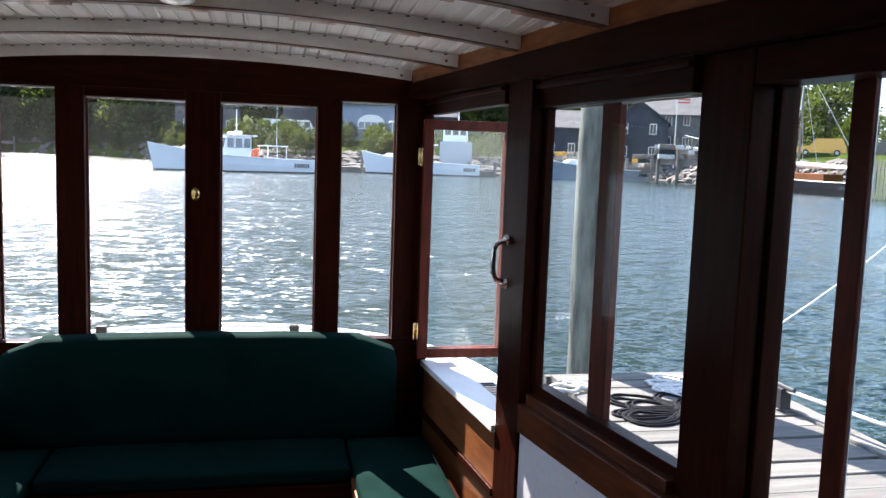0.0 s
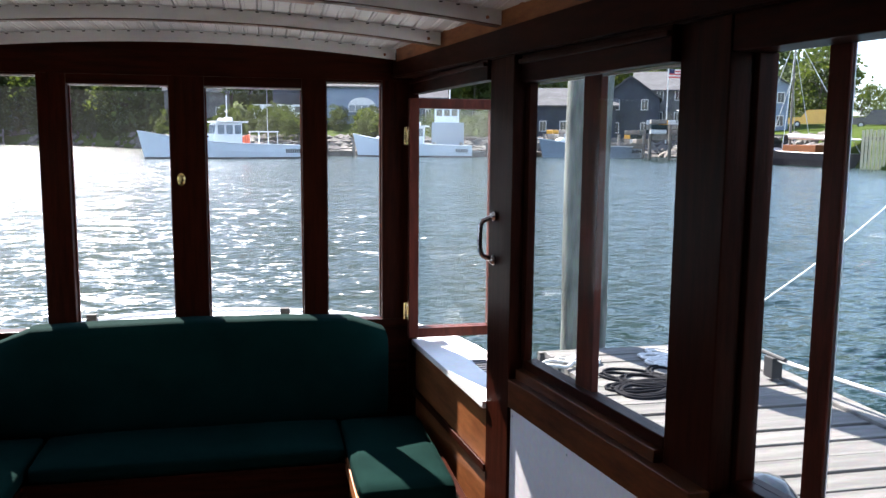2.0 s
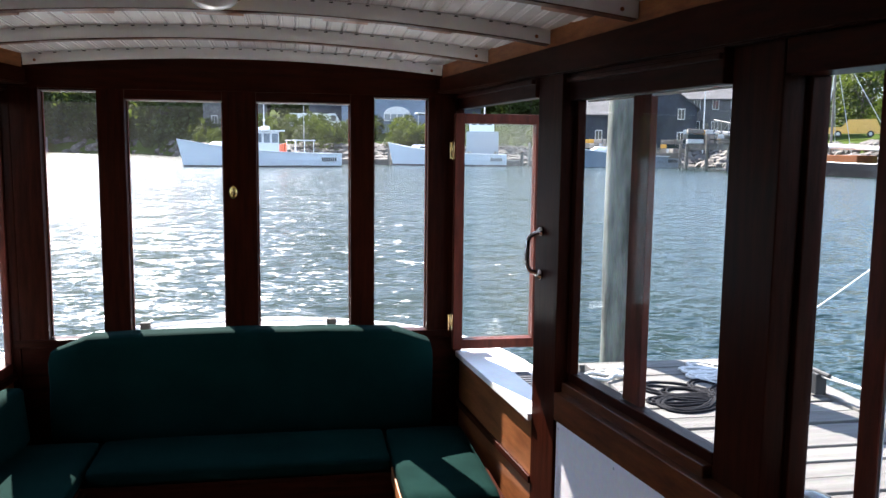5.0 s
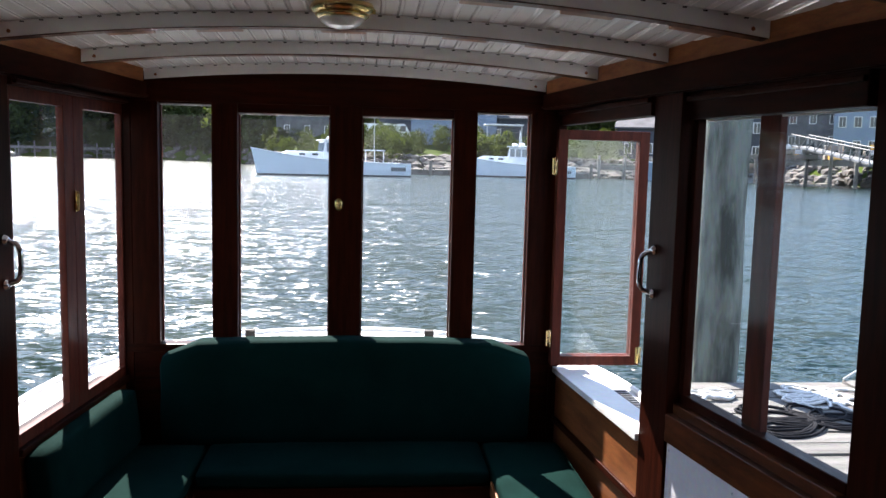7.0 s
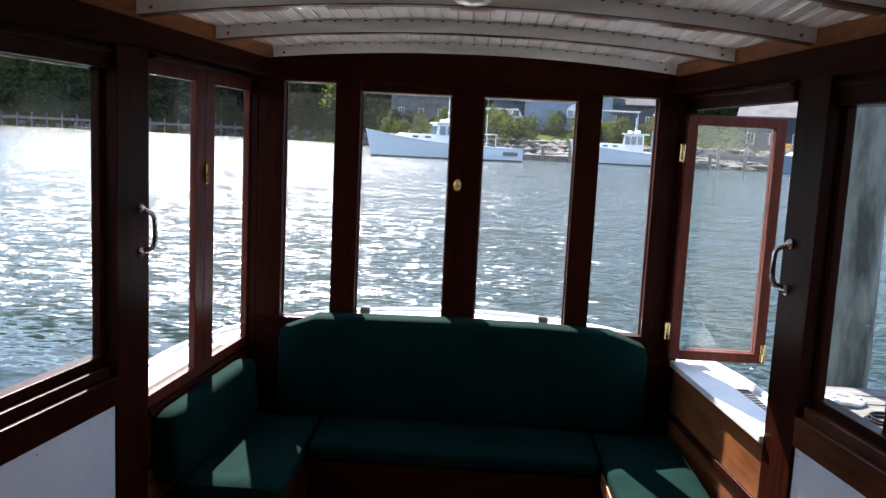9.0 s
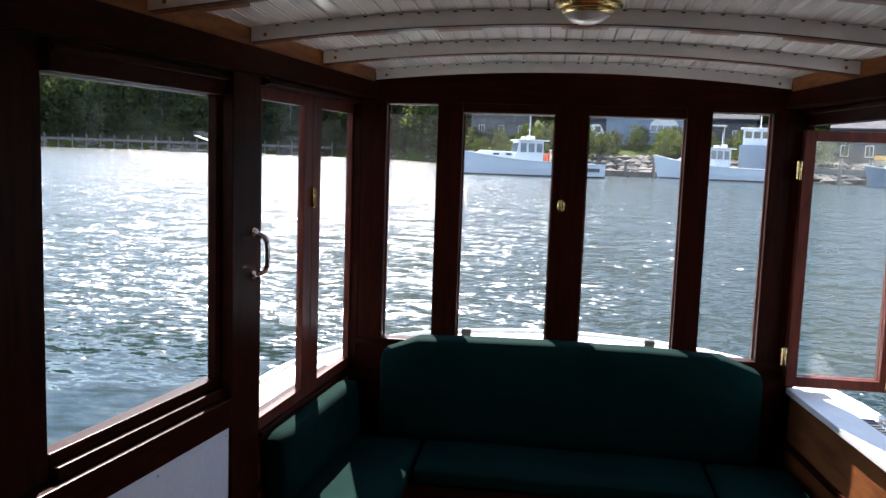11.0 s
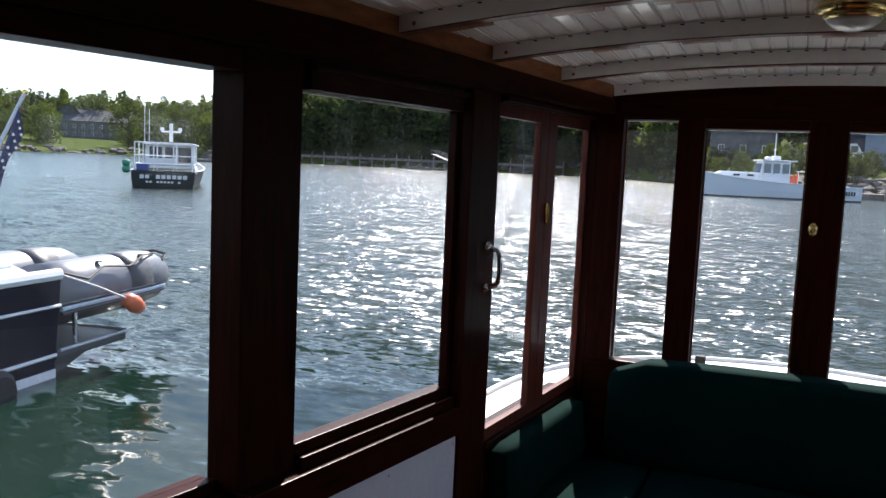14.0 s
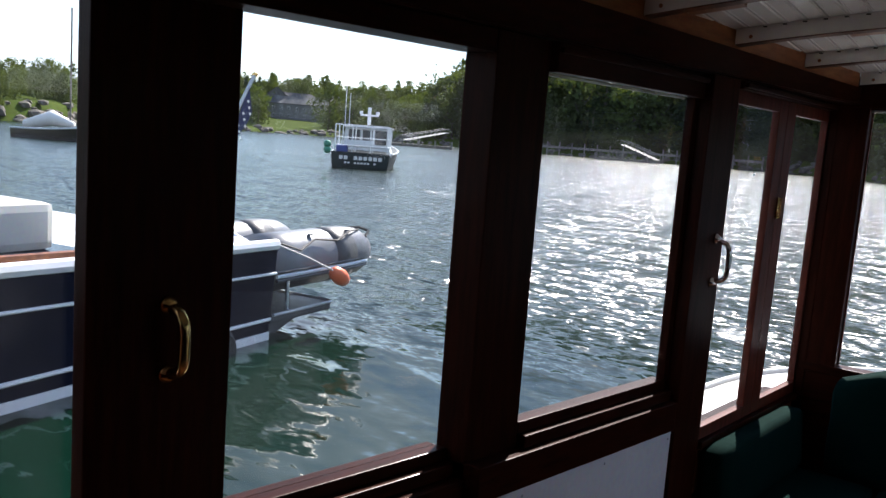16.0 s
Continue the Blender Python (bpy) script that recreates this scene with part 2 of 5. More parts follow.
glass = glass_material("window_glass", (0.97, 0.985, 0.98), 0.007)
lamp_glass = material("frosted_lamp_glass", (0.72, 0.74, 0.72), (0.62, 0.64, 0.62), 14, 0.25, coat=0.4)


def water_material():
    """Choppy harbour water: ripples of four sizes as slopes, calmer and smoother in the lee between the boats."""
    m = bpy.data.materials.new("harbour_water")
    m.use_nodes = True
    nt = m.node_tree
    b = nt.nodes["Principled BSDF"]
    b.inputs["Base Color"].default_value = (0.0016, 0.0125, 0.0072, 1)
    b.inputs["IOR"].default_value = 1.333
    tc = nt.nodes.new("ShaderNodeTexCoord")
    away = nt.nodes.new("ShaderNodeVectorMath")
    away.operation = "DISTANCE"
    away.inputs[1].default_value = (-3.6, 1.2, SEA)
    nt.links.new(tc.outputs["Object"], away.inputs[0])

    def by_shelter(calm, open_):
        r = nt.nodes.new("ShaderNodeMapRange")
        r.interpolation_type = "SMOOTHSTEP"
        r.inputs["From Min"].default_value, r.inputs["From Max"].default_value = 2.4, 6.5
        r.inputs["To Min"].default_value, r.inputs["To Max"].default_value = calm, open_
        nt.links.new(away.outputs["Value"], r.inputs["Value"])
        return r.outputs["Result"]

    nt.links.new(by_shelter(0.06, 0.19), b.inputs["Roughness"])
    total = None
    for scale, calm, k, rot in ((1.1, 0.18, 0.30, 12), (4.2, 0.15, 0.58, -14), (10.5, 0.06, 0.78, 22), (27.0, 0.03, 0.42, -6)):
        mp = nt.nodes.new("ShaderNodeMapping")
        mp.inputs["Rotation"].default_value = (0, 0, radians(rot))
        mp.inputs["Scale"].default_value = (0.60, 1.25, 1)
        nz = nt.nodes.new("ShaderNodeTexNoise")
        nz.inputs["Scale"].default_value = scale
        nz.inputs["Detail"].default_value = 2
        nz.inputs["Roughness"].default_value = 0.5
        nz.inputs["Distortion"].default_value = 0.8
        ce = nt.nodes.new("ShaderNodeVectorMath")
        ce.operation = "SUBTRACT"
        ce.inputs[1].default_value = (0.5, 0.5, 0.5)
        flat = nt.nodes.new("ShaderNodeVectorMath")
        flat.operation = "MULTIPLY"
        flat.inputs[1].default_value = (1.7, 2.0, 0)
        sc = nt.nodes.new("ShaderNodeVectorMath")
        sc.operation = "SCALE"
        nt.links.new(by_shelter(calm, k), sc.inputs["Scale"])
        nt.links.new(tc.outputs["Object"], mp.inputs["Vector"])
        nt.links.new(mp.outputs["Vector"], nz.inputs["Vector"])
        nt.links.new(nz.outputs["Color"], ce.inputs[0])
        nt.links.new(ce.outputs["Vector"], flat.inputs[0])
        nt.links.new(flat.outputs["Vector"], sc.inputs[0])
        if total is None:
            total = sc.outputs["Vector"]
        else:
            ad = nt.nodes.new("ShaderNodeVectorMath")
            ad.operation = "ADD"
            nt.links.new(total, ad.inputs[0])
            nt.links.new(sc.outputs["Vector"], ad.inputs[1])
            total = ad.outputs["Vector"]
    up = nt.nodes.new("ShaderNodeVectorMath")
    up.operation = "ADD"
    up.inputs[1].default_value = (0, 0, 1)
    no = nt.nodes.new("ShaderNodeVectorMath")
    no.operation = "NORMALIZE"
    nt.links.new(total, up.inputs[0])
    nt.links.new(up.outputs["Vector"], no.inputs[0])
    nt.links.new(no.outputs["Vector"], b.inputs["Normal"])
    return m


water_mat = water_material()


# ---- mesh helpers ----
def thing(name, label, category, group="", kind="", at=(0, 0, 0)):
    ob = new(name)
    ob.location = at
    return tagged(ob, label, category, group, kind)


def part(name, bm, mat, parent=None, label="", smooth=False):
    """Links a bmesh as one mesh object under a thing or a part."""
    me = bpy.data.meshes.new(name)
    bmesh.ops.recalc_face_normals(bm, faces=bm.faces)
    bm.to_mesh(me)
    bm.free()
    me.materials.append(mat)
    if smooth:
        for p in me.polygons:
            p.use_smooth = True
    ob = new(name, me)
    ob.parent = parent
    if label:
        ob["label"] = label
    return ob


def hexa(pts, bevel=0.0, bm=None):
    """A six-sided block from eight corners: four below, four above."""
    bm = bm or bmesh.new()
    v = [bm.verts.new(p) for p in pts]
    for f in ((3, 2, 1, 0), (4, 5, 6, 7), (0, 1, 5, 4), (1, 2, 6, 5), (2, 3, 7, 6), (3, 0, 4, 7)):
        bm.faces.new([v[i] for i in f])
    if bevel:
        es = list({e for vv in v for e in vv.link_edges})
        bmesh.ops.bevel(bm, geom=es, offset=bevel, segments=2, profile=0.6, affect="EDGES")
    return bm


def box(x0, x1, y0, y1, z0, z1, bevel=0.0, bm=None):
    return hexa([(x0, y0, z0), (x1, y0, z0), (x1, y1, z0), (x0, y1, z0), (x0, y0, z1), (x1, y0, z1), (x1, y1, z1), (x0, y1, z1)], bevel, bm)


def tube(pts, r, sides=8, bm=None, cap=True):
    """A round bar along points; r may be one radius or one per point."""
    bm = bm or bmesh.new()
    pts = [Vector(p) for p in pts]
    rs = r if isinstance(r, (list, tuple)) else [r] * len(pts)
    rings = []
    up = None
    for i, p in enumerate(pts):
        d = (pts[min(i + 1, len(pts) - 1)] - pts[max(i - 1, 0)]).normalized()
        if up is None:
            up = d.orthogonal().normalized()
        up = (up - d * up.dot(d)).normalized()
        side = d.cross(up)
        rings.append([bm.verts.new(p + (up * math.cos(k * 2 * math.pi / sides) + side * math.sin(k * 2 * math.pi / sides)) * rs[i]) for k in range(sides)])
    for a, b in zip(rings, rings[1:]):
        for k in range(sides):
            bm.faces.new((a[k], a[(k + 1) % sides], b[(k + 1) % sides], b[k]))
    if cap:
        bm.faces.new(rings[0][::-1])
        bm.faces.new(rings[-1])
    return bm


def turned(profile, centre, sides=24, bm=None, axis="z"):
    """A body of revolution from (radius, height) pairs."""
    bm = bm or bmesh.new()
    rings = []
    for r, h in profile:
        ring = []
        for k in range(sides):
            a = 2 * math.pi * k / sides
            p = (r * math.cos(a), r * math.sin(a), h)
            if axis == "x":
                p = (p[2], p[0], p[1])
            if axis == "y":
                p = (p[0], p[2], p[1])
            ring.append(bm.verts.new(Vector(centre) + Vector(p)))
        rings.append(ring)
    for a, b in zip(rings, rings[1:]):
        for k in range(sides):
            bm.faces.new((a[k], a[(k + 1) % sides], b[(k + 1) % sides], b[k]))
    bm.faces.new(rings[0][::-1])
    bm.faces.new(rings[-1])
    return bm


def loft(sections, bm=None, closed=True, caps=True):
    """Skin over rows of points, each row alike in number."""
    bm = bm or bmesh.new()
    rows = [[bm.verts.new(p) for p in s] for s in sections]
    n = len(rows[0])
    for a, b in zip(rows, rows[1:]):
        for k in range(n if closed else n - 1):
            bm.faces.new((a[k], a[(k + 1) % n], b[(k + 1) % n], b[k]))
    if caps and closed:
        bm.faces.new(rows[0][::-1])
        bm.faces.new(rows[-1])
    return bm


# ---- the cabin ----
CX = 0.045                       # the boat's centre line


def hw_a(y): return 0.920 + (2.90 - y) * 0.090      # glass line beside the bench
def hw_b(y): return 1.070 + (1.777 - y) * 0.153      # sliding window amidships
def hw_c(y): return 1.268 + (0.923 - y) * 0.165      # forward window
def hw_s(y): return 0.818 + (2.90 - y) * 0.190 if y > 1.2 else 1.141 + (1.2 - y) * 0.15      # inner face of the beam shelf


def side_block(s, hw, y0, y1, z0, z1, w0, w1, bevel=0.003):
    """A block along a side wall, w counted outwards from the glass line."""
    def at(y, w):
        return CX + s * (hw(y) + w)
    p = [(at(y0, w0), y0), (at(y0, w1), y0), (at(y1, w1), y1), (at(y1, w0), y1)]
    return hexa([(x, y, z0) for x, y in p] + [(x, y, z1) for x, y in p], bevel)


floor = part("floor", loft([[(CX - h, y, -0.06), (CX + h, y, -0.06), (CX + h, y, 0.0), (CX - h, y, 0.0)] for y, h in ((-2.6, 1.66), (-1.0, 1.50), (0.9, 1.24), (1.8, 1.06), (2.88, 0.93))]), floor_wood)
tagged(floor, "varnished dark wooden cabin floor", "floor", kind="structure")

# stern wall
wall = thing("wall_stern", "dark varnished mahogany stern wall with four windows", "wall", kind="structure")
part("lower_panel", box(-0.878, 0.964, 2.872, 2.95, 0.0, 0.868), wood_x, wall)
STERN = ((-0.727, -0.514, 0.886, 1.878), (-0.409, -0.034, 0.902, 1.848), (0.101, 0.483, 0.900, 1.848), (0.582, 0.811, 0.886, 1.876))
POSTS = ((-0.880, -0.727), (-0.514, -0.409), (-0.034, 0.101), (0.483, 0.582), (0.811, 0.966))
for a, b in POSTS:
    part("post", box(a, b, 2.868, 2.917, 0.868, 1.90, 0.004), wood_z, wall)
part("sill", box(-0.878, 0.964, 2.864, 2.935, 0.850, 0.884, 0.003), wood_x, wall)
for (a, b, z0, z1) in STERN:
    part("head_rail", box(a, b, 2.874, 2.915, z1, 1.90, 0.002), wood_x, wall)
    if z0 > 0.89:
        part("bottom_rail", box(a, b, 2.874, 2.915, 0.884, z0, 0.002), wood_x, wall)


def roof_z(x, lift=0.0, y=2.9):
    """Underside of the beams: cambered, rising a little forward."""
    return 2.012 + 0.050 * min(1.8, 2.9 - y) + lift - 0.048 * ((x - CX) / 0.85) ** 2


def arched(y0, y1, x0, x1, low, high, n=24, bm=None):
    """A board across the boat that follows the roof's camber; low and high are offsets from it, or a flat height for low."""
    secs = []
    for i in range(n + 1):
        x = x0 + (x1 - x0) * i / n
        lo = low(x) if callable(low) else roof_z(x, low, y0)
        lo1 = low(x) if callable(low) else roof_z(x, low, y1)
        secs.append([(x, y0, lo), (x, y1, lo1), (x, y1, roof_z(x, high, y1)), (x, y0, roof_z(x, high, y0))])
    return loft(secs, bm)


part("header", arched(2.866, 2.96, -0.93, 1.01, lambda x: 1.885, 0.03), wood_x, wall)
for k, (a, b, z0, z1) in enumerate(STERN):
    w = thing("window_%d" % (k + 1), "fixed clear glass stern window in a mahogany wall", "window", kind="structure")
    pane = part("pane", box(a - 0.004, b + 0.004, 2.905, 2.909, z0 - 0.003, z1 + 0.004), glass, w)
    pane.visible_shadow = False
    part("glazing_bead", box(a, b, 2.912, 2.925, z1 - 0.006, z1, 0.001), trim_white, w)
    for x in (a, b - 0.006):
        part("glazing_bead", box(x, x + 0.006, 2.912, 2.925, z0, z1 - 0.006, 0.001), wood_red, w)

# catch on the middle post
catch = thing("window_catch", "small oval brass catch on the middle post", "catch")
bm = turned([(0.012, 0), (0.018, -0.002), (0.018, -0.007), (0.011, -0.011)], (0, 0, 0), 24, axis="y")
for v in bm.verts:
    v.co = Vector((0.006 + v.co.x * 0.95, 2.868 + v.co.y, 1.48 + v.co.z * 1.5))
part("plate", bm, brass, catch, smooth=True)
part("thumb_piece", box(0.002, 0.010, 2.845, 2.860, 1.462, 1.498, 0.003), brass, catch)

# little window stops on the sill behind the backrest
for x in (-0.372, 0.405):
    st = thing("window_stop", "small dark wooden stop block on the sill", "stop block", group="sill blocks")
    part("block", box(x - 0.02, x + 0.02, 2.955, 2.985, 0.884, 0.925, 0.003), dark_gap, st)


def d_handle(name, mat, x, y, z0, z1, s, label, proud=0.045, r=0.008):
    """A bow handle on a post: two flanged feet and a bent bar."""
    h = thing(name, label, "handle", group="grab handles")
    n = 10
    zs = [z0 + (z1 - z0) * i / n for i in range(n + 1)]
    pts = [(x, y, z0)]
    for i, z in enumerate(zs):
        t = abs(2 * i / n - 1)
        pts.append((x - s * proud * (1 - t ** 4) ** 0.5 - s * 0.004, y, z))
    pts.append((x, y, z1))
    part("bar", tube(pts, r, 10), mat, h, smooth=True)
    for z in (z0, z1):
        part("foot", turned([(0.017, 0), (0.017, -s * 0.006), (0.010, -s * 0.014), (0.006, -s * 0.018)], (x, y, z), 16, axis="x"), mat, h, smooth=True)
        for dz in (-0.011, 0.011):
            part("screw", turned([(0.0028, 0), (0.002, -s * 0.002)], (x - s * 0.006, y, z + dz), 8, axis="x"), chrome, h)
    return h


def leaf_sash(name, pts, z0, z1, rail, label, first=None, last=None):
    """A glazed wooden leaf between two plan points, with thickness out of line."""
    (xa, ya), (xb, yb) = pts
    d = Vector((xb - xa, yb - ya, 0))
    L = d.length
    d.normalize()
    nrm = Vector((-d.y, d.x, 0)) * 0.013
    o = thing(name, label, "window", kind="structure")

    def blk(u0, u1, za, zb, mat, nm, thick=1.0, bev=0.002):
        a = Vector((xa, ya, 0)) + d * u0
        b = Vector((xa, ya, 0)) + d * u1
        q = [a - nrm * thick, b - nrm * thick, b + nrm * thick, a + nrm * thick]
        return part(nm, hexa([(v.x, v.y, za) for v in q] + [(v.x, v.y, zb) for v in q], bev), mat, o)
    f, g = first or rail, L - (last or rail)
    blk(0, f, z0, z1, wood_red, "stile")
    blk(g, L, z0, z1, wood_red, "stile")
    blk(f, g, z0, z0 + rail, wood_red, "bottom_rail")
    blk(f, g, z1 - rail, z1, wood_red, "top_rail")
    blk(f, g, z0 + rail, z1 - rail, glass, "pane", 0.15, 0).visible_shadow = False
    return o


def brass_hinge(x, y, z, label):
    h = thing("hinge", label, "hinge", group="window hinges")
    part("leaf_plate", box(x - 0.012, x + 0.012, y - 0.003, y, z - 0.035, z + 0.035, 0.001), brass, h)
    part("pin", tube([(x, y - 0.004, z - 0.037), (x, y - 0.004, z + 0.037)], 0.005, 8), brass, h, smooth=True)
    for dz in (-0.022, 0.022):
        part("screw", turned([(0.003, 0), (0.002, -0.002)], (x + 0.006, y - 0.003, z + dz), 8, axis="y"), chrome, h)
    return h


for s, side in ((-1, "port"), (1, "starboard")):
    wall = thing("wall_" + side, "dark varnished mahogany cabin side with white lower panels", "wall", kind="structure")
    # corner post
    part("corner_post", side_block(s, hw_a, 2.865, 2.955, 0.0, 2.0, -0.045, -0.003), wood_z, wall)
    # side of the bench: panel, ledge
    part("side_panel", side_block(s, hw_a, 1.975, 2.865, 0.0, 0.765 if s > 0 else 0.725, -0.012, 0.03), wood_panel, wall)
    part("panel_strip", side_block(s, hw_a, 1.975, 2.865, 0.545, 0.572, -0.024, -0.0125), wood_y, wall)
    part("ledge", side_block(s, hw_a, 1.975, 2.865, 0.765 if s > 0 else 0.726, 0.790 if s > 0 else 0.750, -0.03, 0.10), deck_white if s > 0 else wood_y, wall)
    part("head_rail", side_block(s, hw_a, 1.975, 2.865, 1.832 if s > 0 else 1.869, 1.895, -0.03, 0.012), wood_y, wall)
    part("cap_moulding", side_block(s, hw_a, 1.975, 2.865, 1.874, 1.888, -0.044, -0.0305), wood_y, wall)
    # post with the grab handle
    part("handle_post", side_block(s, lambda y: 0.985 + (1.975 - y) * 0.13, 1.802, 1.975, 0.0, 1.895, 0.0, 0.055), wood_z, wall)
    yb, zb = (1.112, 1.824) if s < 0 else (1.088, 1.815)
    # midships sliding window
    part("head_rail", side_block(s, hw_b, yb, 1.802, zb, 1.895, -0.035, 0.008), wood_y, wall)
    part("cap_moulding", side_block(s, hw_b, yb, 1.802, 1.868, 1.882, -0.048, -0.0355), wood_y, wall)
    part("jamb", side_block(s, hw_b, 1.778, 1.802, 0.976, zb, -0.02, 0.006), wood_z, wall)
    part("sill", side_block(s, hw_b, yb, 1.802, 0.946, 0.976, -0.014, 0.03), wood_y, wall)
    # starboard track and rail are coloured lighter for the light on that side
    part("track", side_block(s, hw_b, yb, 1.802, 0.914, 0.946, -0.036, 0.03), wood_lightened if s > 0 else wood_y, wall)
    part("rail", side_block(s, hw_b, 0.925, 1.801, 0.826, 0.914, -0.060, 0.03), wood_lightened if s > 0 else wood_y, wall)
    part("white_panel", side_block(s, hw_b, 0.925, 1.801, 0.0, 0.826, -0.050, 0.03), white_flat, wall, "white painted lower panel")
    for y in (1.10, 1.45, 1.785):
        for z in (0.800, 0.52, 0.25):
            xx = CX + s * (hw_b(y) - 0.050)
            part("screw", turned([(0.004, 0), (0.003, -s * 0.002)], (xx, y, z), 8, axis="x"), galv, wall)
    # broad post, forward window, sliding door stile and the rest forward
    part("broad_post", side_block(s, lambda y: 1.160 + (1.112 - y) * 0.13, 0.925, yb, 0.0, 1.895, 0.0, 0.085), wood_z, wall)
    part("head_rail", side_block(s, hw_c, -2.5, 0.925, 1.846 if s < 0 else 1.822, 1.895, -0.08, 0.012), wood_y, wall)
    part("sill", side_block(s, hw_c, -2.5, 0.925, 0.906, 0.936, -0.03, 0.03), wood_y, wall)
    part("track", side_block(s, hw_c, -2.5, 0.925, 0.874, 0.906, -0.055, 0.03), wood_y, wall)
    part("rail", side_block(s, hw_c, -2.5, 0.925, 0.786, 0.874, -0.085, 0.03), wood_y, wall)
    # unseen forward panel, dark wood instead of white to cut bounced light
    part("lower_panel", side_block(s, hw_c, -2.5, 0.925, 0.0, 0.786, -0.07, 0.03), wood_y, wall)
    if s < 0:
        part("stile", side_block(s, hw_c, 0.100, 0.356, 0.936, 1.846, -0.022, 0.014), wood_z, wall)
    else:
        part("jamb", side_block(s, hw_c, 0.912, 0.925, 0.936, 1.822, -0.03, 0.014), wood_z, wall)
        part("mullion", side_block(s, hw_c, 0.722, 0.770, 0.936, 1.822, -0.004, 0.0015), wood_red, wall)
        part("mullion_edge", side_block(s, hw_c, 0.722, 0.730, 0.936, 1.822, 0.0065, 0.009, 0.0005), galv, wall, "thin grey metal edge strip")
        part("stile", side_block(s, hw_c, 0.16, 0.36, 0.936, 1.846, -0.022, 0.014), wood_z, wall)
    # boarded side forward of the windows: unseen, added to cut the light entering the cabin
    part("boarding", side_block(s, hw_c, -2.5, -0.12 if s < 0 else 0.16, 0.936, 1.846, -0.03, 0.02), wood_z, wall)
    wb = thing("window_mid_" + side, "sliding clear glass side window in a mahogany frame", "window", kind="structure")
    part("pane", side_block(s, hw_b, yb + 0.001, 1.778, 0.976, zb, -0.002, 0.002, 0), glass, wb).visible_shadow = False
    part("glazing_bead", side_block(s, hw_b, yb + 0.001, 1.777, zb - 0.006, zb, 0.009, 0.014, 0.001), trim_white, wb)
    if s > 0:
        part("mullion", side_block(s, hw_b, 1.435, 1.520, 0.976, zb, 0.006, 0.026), wood_red, wb)
    wc = thing("window_fore_" + side, "sliding clear glass forward side window", "window", kind="structure")
    part("pane", side_block(s, hw_c, -0.12 if s < 0 else 0.16, 0.925, 0.936, 1.846, 0.002, 0.006, 0), glass, wc).visible_shadow = False
    # beam shelf under the roof edge
    ysh = (-2.5, 1.2, 2.866)
    edge = {-2.5: 1.925, 1.2: 1.998, 2.866: 1.958}      # where the header meets the shelf, just under the beam ends
    secs = [[(CX + s * (hw_s(y) + w_), y, z) for w_, z in ((0.0, edge[y] + 0.001), (0.13, edge[y] + 0.001), (0.13, 2.085), (0.0, 2.085))] for y in ysh]
    sh = part("beam_shelf", loft(secs), wood_light)
    tagged(sh, "orange varnished beam shelf under the roof edge", "shelf beam", kind="structure")
    secs = [[(CX + s * (hw_s(y) + w_), y, z) for w_, z in ((-0.012, 1.896), (0.13, 1.896), (0.13, edge[y]), (-0.012, edge[y]))] for y in ysh]
    part("header_beam", loft(secs), wood_y, wall)
    secs = [[(CX + s * (hw_s(y) + w_), y, z) for w_, z in ((-0.020, 1.900), (-0.0125, 1.900), (-0.0125, 1.909), (-0.020, 1.909))] for y in ysh]
    part("header_bead", loft(secs), wood_y, wall)

# port folding window, shut
A = lambda y: CX - hw_a(y)
leaf_sash("window_port_aft", ((A(2.864), 2.864), (A(2.419), 2.419)), 0.752, 1.868, 0.042, "closed folding mahogany window leaf with clear glass", 0.012, 0.080)
leaf_sash("window_port_fore", ((A(2.417), 2.417), (A(1.98), 1.98)), 0.752, 1.868, 0.042, "closed folding mahogany window leaf with clear glass", 0.075, 0.012)
brass_hinge(A(2.42) + 0.018, 2.415, 1.50, "narrow brass hinge joining two window leaves")
# starboard folding window, swung out square to the side
leaf_sash("window_starboard_aft", ((0.912, 2.795), (1.300, 2.800)), 0.815, 1.812, 0.040, "red mahogany window leaf swung open outwards")
leaf_sash("window_starboard_fore", ((1.300, 2.832), (0.915, 2.828)), 0.815, 1.812, 0.040, "red mahogany window leaf folded back behind another")
for z in (1.66, 0.93):
    brass_hinge(0.902, 2.795, z, "brass hinge on the corner post")
brass_hinge(1.292, 2.784, 0.86, "brass hinge joining two window leaves")

d_handle("grab_handle", chrome, CX - 0.992, 1.925, 1.276, 1.412, -1, "chromed bow handle on the mahogany post")
d_handle("grab_handle", chrome, CX + 0.992, 1.925, 1.268, 1.408, 1, "chromed bow handle on the mahogany post")
d_handle("door_handle", brass, CX - hw_c(0.235) + 0.022, 0.236, 1.216, 1.338, -1, "curved brass pull handle on the sliding door stile", 0.045, 0.010)

# forward bulkhead closes the cabin behind
bulk = part("wall_forward", box(-1.8, 1.9, -2.60, -2.5, 0.0, 2.1), wood_z)
tagged(bulk, "dark varnished mahogany forward bulkhead", "wall", kind="structure")

# roof: beaded planks run fore and aft over curved beams
bm = bmesh.new()
w = 0.054
